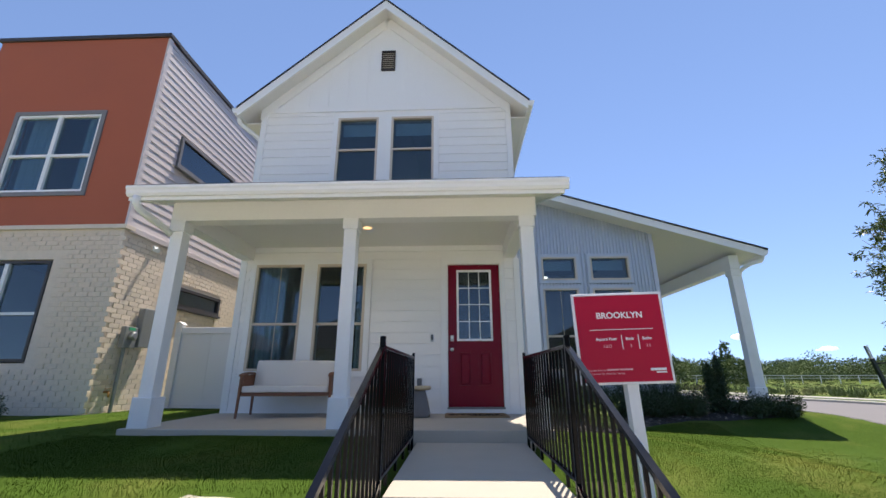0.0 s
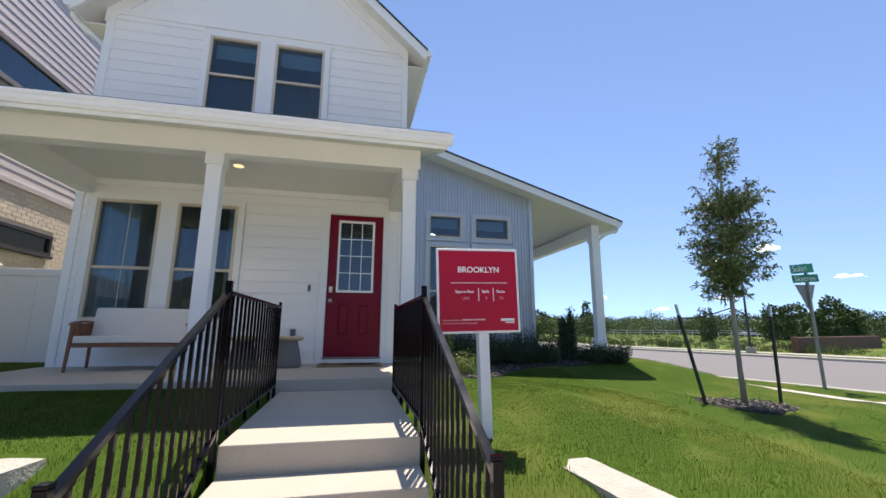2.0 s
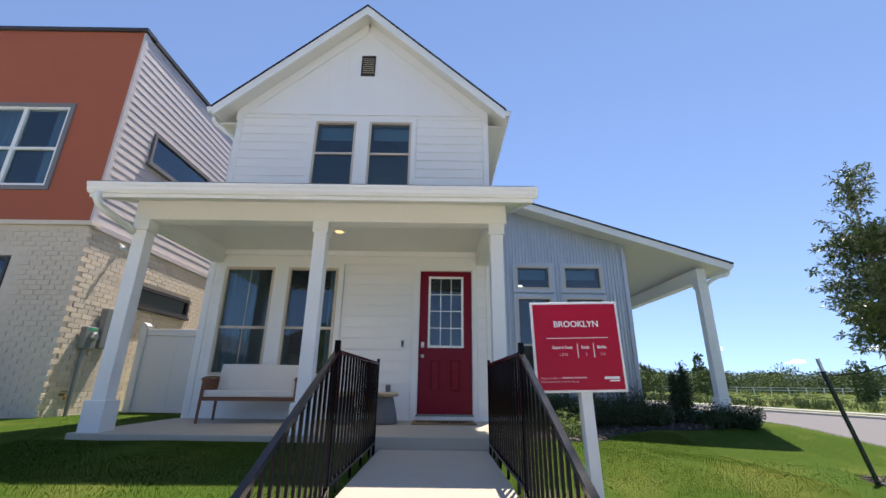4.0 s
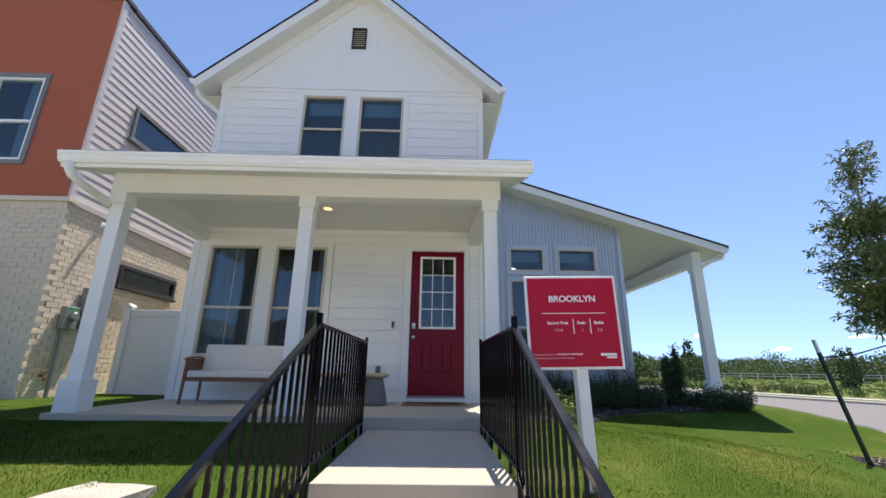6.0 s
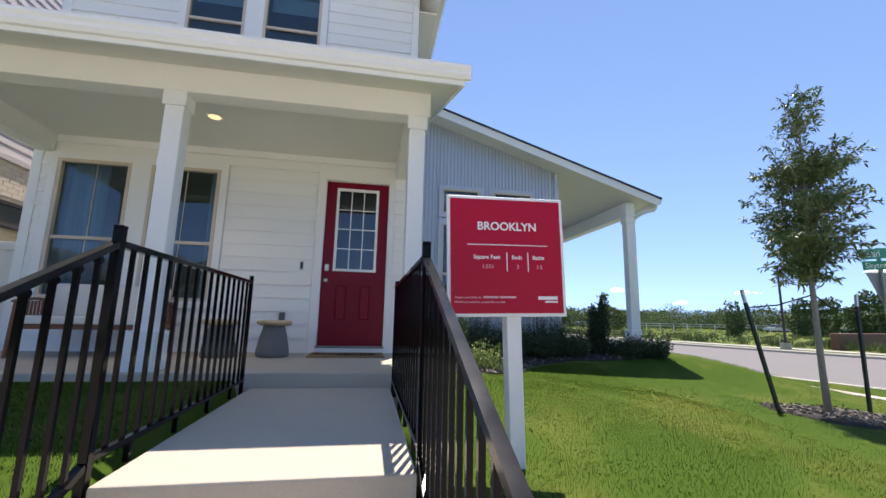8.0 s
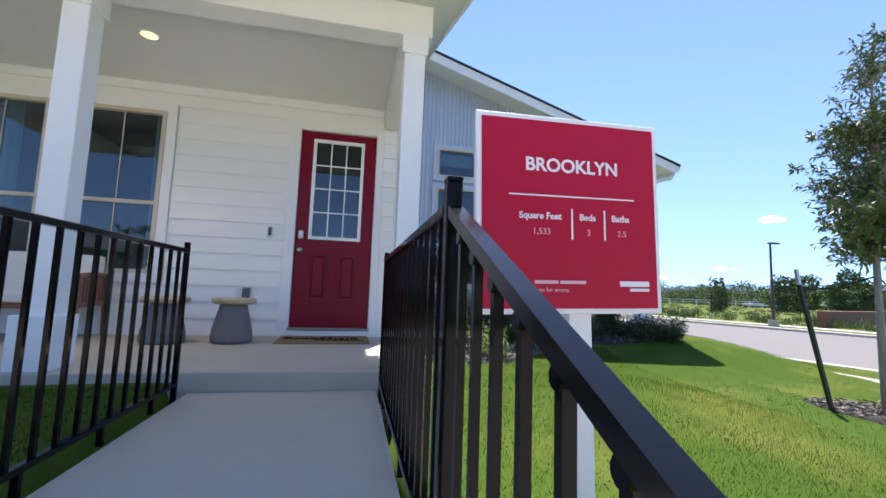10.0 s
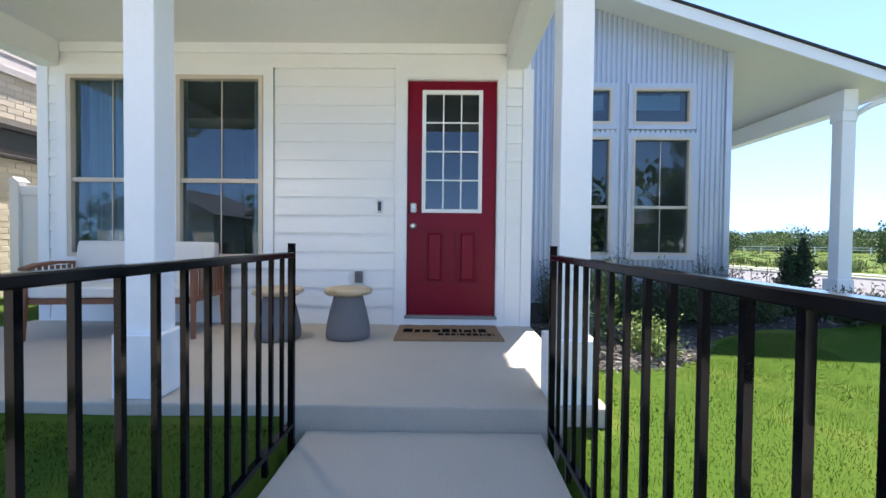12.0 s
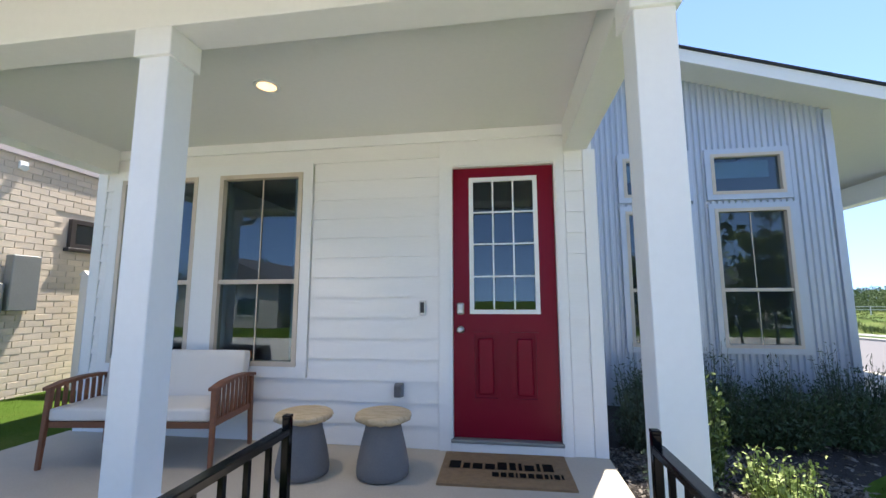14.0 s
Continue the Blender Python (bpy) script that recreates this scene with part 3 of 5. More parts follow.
# ---- the neighbouring house ----
neighbour = thing("house", -8.4, 12.0, -0.2, "modern house with rust stucco above cream brick", "house")
NX, NY = -6.42, 7.92
part("front_wall", wall_with_holes(-10.45, NX - 0.03, -0.4, 3.33, NY + 0.02, NY + 0.2, [(-9.6, -7.75, 0.75, 2.72)]), MORTAR, neighbour)
part("stucco_wall", wall_with_holes(-10.45, NX, 3.42, 8.02, NY - 0.02, NY + 0.2, [(-9.43, -7.49, 4.12, 6.02)]), STUCCO, neighbour, "rust red stucco wall")
part("ledge", B(-10.5, NX + 0.05, NY - 0.05, NY + 0.2, 3.33, 3.418, bev=0.006), MORTAR, neighbour)
part("side_wall", B(NX - 0.2, NX - 0.02, NY + 0.202, 19, -0.4, 3.33), MORTAR, neighbour)
side_upper = part("side_wall", B(NX - 0.2, NX - 0.02, NY + 0.202, 19, 3.33, 7.95), MAUVE, neighbour)
part("parapet_cap", B(-10.5, NX + 0.06, NY - 0.07, NY + 0.26, 8.022, 8.12, bev=0.006), BRONZE, neighbour)
part("parapet_cap", B(NX - 0.24, NX + 0.06, NY + 0.262, 19.05, 7.99, 8.10, bev=0.006), BRONZE, neighbour)
part("back_wall", B(-10.45, NX, 19, 19.2, -0.4, 7.95), MAUVE, neighbour)
part("far_wall", B(-10.45, -10.25, NY + 0.202, 19, -0.4, 7.95), MAUVE, neighbour)
part("flat_roof", B(-10.24, NX - 0.21, NY + 0.21, 18.9, 7.6, 7.7), SHINGLE, neighbour)
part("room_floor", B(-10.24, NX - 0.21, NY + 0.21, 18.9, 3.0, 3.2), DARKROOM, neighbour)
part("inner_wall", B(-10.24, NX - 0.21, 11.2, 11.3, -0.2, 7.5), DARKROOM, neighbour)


# the neighbour's windows, lap siding and fittings
def fixed_window(x0, x1, z0, z1, y, parent, cross=True):
    if cross:
        part("window_surround", frame_ring(x0 - 0.09, x1 + 0.09, z0 - 0.09, z1 + 0.09, 0.088, y - 0.05, y + 0.02), GREYTRIM, parent)
    w = part("window", frame_ring(x0, x1, z0, z1, 0.05, y - 0.03, y + 0.08), TRIM if cross else BRONZE, parent, "white four-light window with pale curtains" if cross else "dark-framed window set in brick")
    xm, zm = (x0 + x1) / 2, z0 + (z1 - z0) * 0.46
    part("mullion", B(xm - 0.04, xm + 0.04, y - 0.028, y + 0.06, z0 + 0.051, z1 - 0.051), TRIM, w)
    for a, b in ((x0 + 0.05, xm - 0.04), (xm + 0.04, x1 - 0.05)):
        part("rail", B(a, b, y - 0.026, y + 0.05, zm - 0.028, zm + 0.028), TRIM, w)
        for c, d in ((z0 + 0.05, zm - 0.028), (zm + 0.028, z1 - 0.05)):
            part("pane", B(a, b, y + 0.02, y + 0.024, c, d), GLASS, w).visible_shadow = False


def curtain(x0, x1, y, z0, z1, parent, folds=5):
    """A hanging cloth with soft folds."""
    bm = bmesh.new()
    n = folds * 8
    cols = []
    for i in range(n + 1):
        f = i / n
        yy = y + 0.035 * math.sin(f * folds * math.tau) + 0.012 * math.sin(f * folds * 2.7 * math.tau)
        cols.append([bm.verts.new((x0 + (x1 - x0) * f, yy + d, z)) for z in (z0, z1) for d in (0.0, 0.006)])
    for a, b in zip(cols, cols[1:]):
        bm.faces.new((a[0], b[0], b[2], a[2])), bm.faces.new((a[1], a[3], b[3], b[1]))
    return part("curtain", bm, CURTAIN, parent, "pale blue-grey curtain", smooth=True)


fixed_window(-9.40, -7.52, 4.15, 5.99, NY, neighbour)
fixed_window(-9.57, -7.78, 0.78, 2.69, NY + 0.05, neighbour, False)
curtain(-9.3, -8.75, NY + 0.2, 3.9, 6.1, neighbour, 4)
curtain(-8.0, -7.6, NY + 0.2, 3.9, 6.1, neighbour, 3)
curtain(-3.45, -2.98, WY + 0.17, 0.05, 2.7, house, 5)
curtain(-1.66, -1.52, WY + 0.17, 0.05, 2.7, house, 3)
for x0, x1, y, z0, z1 in ((-2.15, -1.45, WY + 0.14, 5.22, 5.5), (-1.06, -0.33, WY + 0.14, 5.22, 5.5), (2.11, 2.82, MY + 0.15, 2.85, 3.08), (3.22, 4.0, MY + 0.15, 2.85, 3.08)):
    part("roller_blind", B(x0, x1, y, y + 0.006, z0, z1), CURTAIN, house, "half-drawn pale roller blind")

z, k = 3.42, 0
while z < 7.95:
    top = min(z + 0.19, 7.985)
    runs = [(NY + 0.09, 19.0)]
    if top > 5.20 and z < 6.06:
        runs = [(NY + 0.09, 8.86), (11.26, 19.0)]
    for a, b in runs:
        part("plank", prism([(NX + 0.020, z), (NX + 0.004, top), (NX - 0.018, top), (NX - 0.018, z)], "y", a, b), MAUVE, side_upper)
    z += 0.178
part("corner_board", B(NX - 0.018, NX + 0.03, NY - 0.03, NY + 0.088, 3.42, 8.0, bev=0.003), MAUVE, neighbour)
part("band_board", B(NX - 0.018, NX + 0.045, NY + 0.09, 19, 3.30, 3.418, bev=0.005), MAUVE, neighbour)


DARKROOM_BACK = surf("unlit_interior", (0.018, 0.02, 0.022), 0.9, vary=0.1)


def side_window(y0, y1, z0, z1, material, parent, label):
    bm = frame_ring(-y1, -y0, z0, z1, 0.07, -0.06, 0.015)
    bmesh.ops.transform(bm, matrix=Matrix.Translation((NX, 0, 0)) @ Matrix(((0, -1, 0, 0), (-1, 0, 0, 0), (0, 0, 1, 0), (0, 0, 0, 1))), verts=bm.verts)
    bmesh.ops.recalc_face_normals(bm, faces=bm.faces[:])
    w = part("window", bm, material, parent, label)
    # the wall is solid here; a dark sheet imitates the unlit room
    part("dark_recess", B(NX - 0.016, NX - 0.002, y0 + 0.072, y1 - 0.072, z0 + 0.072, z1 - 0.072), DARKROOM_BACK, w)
    part("pane", B(NX + 0.004, NX + 0.008, y0 + 0.07, y1 - 0.07, z0 + 0.07, z1 - 0.07), GLASS, w)
    part("sill", B(NX - 0.01, NX + 0.09, y0 - 0.05, y1 + 0.05, z0 - 0.06, z0 - 0.002, bev=0.006), material, w)


side_window(8.88, 11.24, 5.25, 6.03, GREYTRIM, neighbour, "long high window in grey trim")
side_window(9.50, 11.45, 2.06, 2.52, BRONZE, neighbour, "long dark window set in brick")

# ---- railings ----
RAILX = (-0.352, 0.943)


def railing(x, label):
    """Level run beside the landing and a sloping run beside the steps."""
    t = thing("metal_railing", x, 3.4, -0.3, label, "railing", group="stair railings")
    ya, yb, yc = 3.435, 5.46, 1.92
    zt, zb, fall = 0.742, -0.115, 0.455
    zs = zt - 0.002
    zc = zs - fall * (ya - yc)
    for y, top, foot, w in ((ya, 0.805, -0.55, 0.019), (yb, 0.785, -0.27, 0.015), (yc, zc + 0.035, -1.0, 0.019)):
        p = part("post", B(x - w, x + w, y - w, y + w, foot, top - 0.012, bev=0.003), BLACK, t)
        part("post_cap", B(x - w - 0.0008, x + w + 0.0008, y - w - 0.0008, y + w + 0.0008, top - 0.013, top, bev=0.003), BLACK, p)
    part("top_rail", B(x - 0.021, x + 0.021, ya + 0.020, yb - 0.016, zt - 0.028, zt, bev=0.004), HANDRAIL, t)
    part("bottom_rail", B(x - 0.016, x + 0.016, ya + 0.020, yb - 0.016, zb - 0.015, zb + 0.012, bev=0.003), BLACK, t)
    a, b = Vector((x, ya - 0.020, zs - 0.02)), Vector((x, yc + 0.020, zc - 0.02))
    part("sloping_top_rail", bar(bmesh.new(), a, b, 0.034, 0.027), HANDRAIL, t)
    d = Vector((0, 0, zb - zt))
    part("sloping_bottom_rail", bar(bmesh.new(), a + d, b + d, 0.032, 0.028), BLACK, t)
    n = 16
    for i in range(n):
        y = ya + (yb - ya) * (i + 1) / (n + 1)
        part("baluster", B(x - 0.0085, x + 0.0085, y - 0.0085, y + 0.0085, zb + 0.01, zt - 0.026), BLACK, t)
        if i % 4 == 1:
            part("foot_bracket", B(x - 0.012, x + 0.012, y + 0.05, y + 0.07, zb - 0.10, zb - 0.014), BLACK, t)
    n = 13
    for i in range(n):
        y = ya - (ya - yc) * (i + 1) / (n + 1)
        dz = zs - zt - fall * (ya - y)
        bal = part("baluster", B(x - 0.0085, x + 0.0085, y - 0.0085, y + 0.0085, zb + dz - 0.02, zt + dz - 0.05), BLACK, t)
        part("knuckle", rod(bmesh.new(), [(x - 0.013, y, zt + dz - 0.045), (x + 0.013, y, zt + dz - 0.045)], [0.014, 0.014], 10), BLACK, bal)
        part("knuckle", rod(bmesh.new(), [(x - 0.013, y, zb + dz - 0.005), (x + 0.013, y, zb + dz - 0.005)], [0.014, 0.014], 10), BLACK, bal)
    return t


railing(RAILX[0], "glossy black metal railing beside the shaded lawn")
railing(RAILX[1], "glossy black metal railing beside the red sign")

# ---- the sign ----
SIGNRED = surf("red_sign_vinyl", (0.44, 0.006, 0.036), 0.42, vary=0.03, scale=1.5, bump=0.02, spec=0.25)
SIGNWHITE = surf("white_sign_print", (0.80, 0.80, 0.80), 0.5, vary=0.02)
SIGNTHIN = surf("pale_pink_print", (0.72, 0.42, 0.46), 0.5, vary=0.02)
ALU = surf("brushed_aluminium", (0.62, 0.64, 0.68), 0.35, metal=0.7, vary=0.06, scale=2, fine=90, stretch=(8, 8, 0.5), bump=0.05)


def lettering(words, size, x, z, material, parent, m, align="CENTER", bold=0.0, name="lettering"):
    """Words from the built-in font, as a thin mesh on the plane that m sets (x across, z up)."""
    cu = bpy.data.curves.new("text", "FONT")
    cu.body, cu.size, cu.align_x, cu.extrude, cu.offset = words, size, align, 0.0008, bold
    ob = bpy.data.objects.new("text", cu)
    scene.collection.objects.link(ob)
    me = bpy.data.meshes.new_from_object(ob.evaluated_get(bpy.context.evaluated_depsgraph_get()))
    bpy.data.objects.remove(ob)
    bm = bmesh.new()
    bm.from_mesh(me)
    bpy.data.meshes.remove(me)
    bmesh.ops.transform(bm, matrix=m @ Matrix.Translation((x, 0, z)) @ Matrix.Rotation(radians(90), 4, "X"), verts=bm.verts)
    return part(name, bm, material, parent)


def sale_sign():
    t = thing("sign", 1.53, 3.98, -0.3, "red house sign with white lettering on a white post", "sign")
    m = Matrix.Translation((1.4715, 3.810, 0.820)) @ Matrix.Rotation(radians(0.2), 4, "Z") @ Matrix.Rotation(radians(-1.5), 4, "Y") @ Matrix.Diagonal((0.9825, 0.97, 0.956, 1))
    part("post", B(-0.005, 0.085, 0.03, 0.12, -1.3, 0.28, bev=0.004, m=m), SIGNWHITE, t, "square white painted post")
    board = part("board", B(-0.365, 0.365, 0.006, 0.024, -0.37, 0.37, bev=0.003, m=m), SIGNWHITE, t)
    part("board", B(-0.335, 0.345, 0.124, 0.14, -0.36, 0.35, bev=0.003, m=m), ALU, t, "brushed metal back board")
    part("red_face", B(-0.345, 0.345, 0.002, 0.006, -0.35, 0.35, m=m), SIGNRED, board)
    f = m @ Matrix.Translation((0, 0.0015, 0))
    lettering("BROOKLYN", 0.070, 0.004, 0.158, SIGNWHITE, board, f, bold=0.0016)
    part("rule", B(-0.245, 0.255, -0.0005, 0.0015, 0.062, 0.067, m=m), SIGNWHITE, board)
    for x in (-0.006, 0.126):
        part("rule", B(x, x + 0.006, -0.0005, 0.0015, -0.096, 0.019, m=m), SIGNWHITE, board)
    for words, x in (("Square Feet", -0.126), ("Beds", 0.060), ("Baths", 0.196)):
        lettering(words, 0.034, x, -0.022, SIGNWHITE, board, f, bold=0.0007)
    for words, x in (("1,533", -0.122), ("3", 0.064), ("2.5", 0.200)):
        lettering(words, 0.032, x, -0.079, SIGNTHIN, board, f)
    lettering("Please see Sales in", 0.0215, -0.322, -0.262, SIGNTHIN, board, f, align="LEFT")
    for a, b in ((-0.152, -0.062), (-0.054, 0.047)):
        part("print_bar", B(a, b, -0.0005, 0.0015, -0.26, -0.248, m=m), SIGNTHIN, board)
    lettering("Model across the street for access.", 0.0215, -0.322, -0.289, SIGNTHIN, board, f, align="LEFT")
    part("print_bar", B(0.186, 0.308, -0.0005, 0.0015, -0.268, -0.248, m=m), SIGNWHITE, board)
    part("print_bar", B(0.228, 0.308, -0.0005, 0.0015, -0.286, -0.275, m=m), SIGNWHITE, board)


sale_sign()

# ---- porch furniture and fittings ----
TEAK = surf("reddish_teak", (0.20, 0.075, 0.035), 0.5, vary=0.22, scale=5, fine=40, bump=0.12, stretch=(1, 1, 6), rnd=0.08)
CUSHION = surf("cream_canvas_cushion", (0.74, 0.70, 0.64), 0.9, vary=0.05, scale=3, fine=160, bump=0.2, dist=0.002)
STOOLGREY = surf("grey_cast_concrete", (0.165, 0.157, 0.152), 0.8, vary=0.14, scale=6, fine=90, bump=0.15)
STOOLTOP = surf("pale_stool_wood", (0.58, 0.45, 0.28), 0.6, vary=0.2, scale=8, fine=50, bump=0.1, second=(0.44, 0.33, 0.19), mixat=(0.45, 0.6), stretch=(1, 5, 1))
COIR = surf("brown_coir_mat", (0.27, 0.17, 0.085), 0.98, vary=0.3, scale=20, fine=250, bump=0.9, dist=0.006)
INK = surf("black_mat_print", (0.010, 0.009, 0.008), 0.95, vary=0.3, scale=60, fine=250, bump=0.6, dist=0.004, spec=0.05)
CHROME = surf("satin_nickel", (0.60, 0.58, 0.55), 0.3, metal=1.0, vary=0.05)
DARKPLASTIC = surf("black_plastic", (0.02, 0.02, 0.02), 0.35, vary=0.1)


def cushion(x0, x1, y0, y1, z0, z1, m, r=0.035):
    bm = B(x0, x1, y0, y1, z0, z1)
    bmesh.ops.subdivide_edges(bm, edges=bm.edges[:], cuts=7, use_grid_fill=True)
    for v in bm.verts:
        fx, fy, fz = ((v.co.x - x0) / (x1 - x0), (v.co.y - y0) / (y1 - y0), (v.co.z - z0) / (z1 - z0))
        puff = (1 - (2 * fx - 1) ** 6) * (1 - (2 * fy - 1) ** 6) * (1 - (2 * fz - 1) ** 6)
        c = Vector(((x0 + x1) / 2, (y0 + y1) / 2, (z0 + z1) / 2))
        v.co += (v.co - c).normalized() * 0.008 * noise.noise(v.co * 4)
        edge = sum(1 for f in (fx, fy, fz) if f < 0.02 or f > 0.98)
        if edge >= 2:
            v.co += (c - v.co).normalized() * r * (0.35 if edge == 2 else 0.6)
    bmesh.ops.transform(bm, matrix=m, verts=bm.verts)
    return bm


def bench():
    m = Matrix.Translation((-2.47, 7.19, PORCH_Z)) @ Matrix.Rotation(radians(7), 4, "Z")
    t = thing("bench", -2.47, 7.19, PORCH_Z, "reddish wooden slat-armed bench with cream cushions", "bench")
    for sx in (-1, 1):
        xo = sx * 0.655
        for y, top, kick in ((-0.30, 0.605, -0.025), (0.27, 0.60, 0.02)):
            bm = B(xo - 0.021, xo + 0.021, y - 0.020, y + 0.020, 0.0, top, bev=0.004)
            for v in bm.verts:
                if v.co.z < 0.1:
                    # the foot tapers and splays a little
                    v.co.x, v.co.y = xo + (v.co.x - xo) * 0.72 + sx * 0.012, y + (v.co.y - y) * 0.72 + kick
            bmesh.ops.transform(bm, matrix=m, verts=bm.verts)
            part("leg", bm, TEAK, t)
        # the arm, a rail that arches gently
        bm = bmesh.new()
        pts = [(-0.335, 0.612), (-0.2, 0.642), (0.0, 0.655), (0.17, 0.648), (0.30, 0.628), (0.30, 0.602), (0.17, 0.620), (0.0, 0.628), (-0.2, 0.614), (-0.335, 0.588)]
        prism(pts, "x", xo - 0.034, xo + 0.034, bm)
        bmesh.ops.transform(bm, matrix=m, verts=bm.verts)
        part("armrest", bm, TEAK, t)
        part("side_rail", B(xo - 0.016, xo + 0.016, -0.278, 0.248, 0.315, 0.365, bev=0.003, m=m), TEAK, t)
        for i in range(8):
            y = -0.235 + i * 0.0655
            part("slat", B(xo - 0.007, xo + 0.007, y - 0.015, y + 0.015, 0.364, 0.615, m=m), TEAK, t)
    part("front_rail", B(-0.634, 0.634, -0.312, -0.288, 0.305, 0.352, bev=0.003, m=m), TEAK, t)
    part("back_rail", B(-0.634, 0.634, 0.258, 0.282, 0.305, 0.352, bev=0.003, m=m), TEAK, t)
    for i in range(6):
        y = -0.24 + i * 0.09
        part("seat_slat", B(-0.638, 0.638, y - 0.03, y + 0.03, 0.338, 0.356, m=m), TEAK, t)
    lean = m @ Matrix.Translation((0, 0.21, 0.36)) @ Matrix.Rotation(radians(-9), 4, "X")
    part("back_frame", (lambda bm: box(box(bm, -0.61, 0.61, 0.055, 0.08, 0.40, 0.47, lean), -0.61, 0.61, 0.055, 0.08, 0.06, 0.12, lean))(bmesh.new()), TEAK, t)
    part("seat_cushion", cushion(-0.636, 0.636, -0.32, 0.17, 0.358, 0.45, m), CUSHION, t, "cream canvas seat cushion", smooth=True)
    part("back_cushion", cushion(-0.625, 0.625, -0.08, 0.05, 0.03, 0.475, lean), CUSHION, t, "cream canvas back cushion", smooth=True)


bench()


def stool(x, y, label):
    t = thing("stool", x, y, PORCH_Z, label, "stool", group="porch stools")
    base = [(0.172, 0.0), (0.192, 0.012), (0.196, 0.05), (0.188, 0.115), (0.164, 0.23), (0.139, 0.325), (0.128, 0.372), (0.125, 0.386)]
    part("base", lathe([(a, z + PORCH_Z) for a, z in base], x, y), STOOLGREY, t, "flared grey cast base", smooth=True)
    # a slab of pale stone-like wood whose lower rim is roughly broken
    top = [(0.132, 0.384), (0.176, 0.388), (0.202, 0.402), (0.211, 0.420), (0.208, 0.437), (0.192, 0.446), (0.0005, 0.448)]
    bm = lathe([(a, z + PORCH_Z) for a, z in top], x, y, 40)
    for v in bm.verts:
        if v.co.z < PORCH_Z + 0.425:
            v.co += Vector((v.co.x - x, v.co.y - y, 0)) * 0.12 * noise.noise(v.co * 26) + Vector((0, 0, 0.012 * noise.noise(v.co * 34)))
    part("top", bm, STOOLTOP, t, "round pale top with a rough lower rim", smooth=True)


stool(-0.46, 7.09, "flared grey stool with round wooden top below the socket")
stool(-1.06, 7.02, "flared grey stool with round wooden top beside the bench")


def doormat():
    t = thing("doormat", 0.437, 7.27, PORCH_Z, "brown coir doormat with a worn black print", "doormat")
    m = Matrix.Translation((0.437, 7.285, PORCH_Z)) @ Matrix.Rotation(radians(1.2), 4, "Z") @ Matrix.Diagonal((1.06, 1.06, 1, 1))
    bm = B(-0.455, 0.455, -0.29, 0.29, 0.0, 0.016)
    bmesh.ops.subdivide_edges(bm, edges=bm.edges[:], cuts=14, use_grid_fill=True)
    for v in bm.verts:
        v.co.z += 0.004 * noise.noise(v.co * 9) * (v.co.z > 0.01)
    bmesh.ops.transform(bm, matrix=m, verts=bm.verts)
    mat_body = part("mat", bm, COIR, t)
    x = -0.40
    for w, h in ((0.082, 0.13), (0.05, 0.095), (0.07, 0.095), (0.07, 0.095), (0.066, 0.13), (0.045, 0.13), (0.024, 0.125), (0.066, 0.095), (0.024, 0.13), (0.072, 0.13)):
        part("print_bar", B(x, x + w, -0.03, -0.03 + h, 0.0195, 0.0215, m=m), INK, mat_body)
        x += w + 0.019
    x = -0.09
    for w in (0.046, 0.04, 0.036, 0.014, 0.044, 0.04, 0.044, 0.024, 0.014, 0.036, 0.014):
        part("print_bar", B(x, x + w, -0.15, -0.08, 0.0195, 0.0215, m=m), INK, mat_body)
        x += w + 0.013


doormat()

bell = thing("doorbell", -0.275, WY - 0.02, 1.15, "slim black and silver doorbell on white siding", "doorbell")
part("plate", B(-0.303, -0.247, WY - 0.042, WY - 0.004, 1.08, 1.21, bev=0.006), CHROME, bell)
part("face", B(-0.293, -0.257, WY - 0.047, WY - 0.041, 1.10, 1.195, bev=0.003), DARKPLASTIC, bell)
lock = part("smart_lock", B(0.035, 0.098, WY - 0.006, WY + 0.03, 1.085, 1.19, bev=0.016, seg=3), CHROME, door, "satin nickel keypad lock")
part("keypad", B(0.048, 0.085, WY - 0.010, WY - 0.005, 1.13, 1.175, bev=0.004), SIGNWHITE, lock)
part("door_knob", (lambda bm: rod(bm, [(0.066, WY + 0.03, 0.95), (0.066, WY + 0.012, 0.95), (0.066, WY + 0.01, 0.95), (0.066, WY - 0.02, 0.95), (0.066, WY - 0.045, 0.95), (0.066, WY - 0.05, 0.95)], [0.033, 0.033, 0.013, 0.014, 0.028, 0.018], 16))(bmesh.new()), CHROME, door, "satin nickel knob", smooth=True)
SMOKE = surf("smoky_cover", (0.13, 0.13, 0.135), 0.2, vary=0.2, scale=20)
socket = thing("outdoor_socket", -0.485, WY - 0.03, 0.42, "clear-covered grey outdoor socket on the siding", "socket")
part("back_plate", B(-0.525, -0.445, WY - 0.03, WY - 0.004, 0.36, 0.48, bev=0.006), GREYTRIM, socket)
part("cover", B(-0.52, -0.45, WY - 0.085, WY - 0.031, 0.365, 0.475, bev=0.014, seg=2), SMOKE, socket, "smoky clear cover")

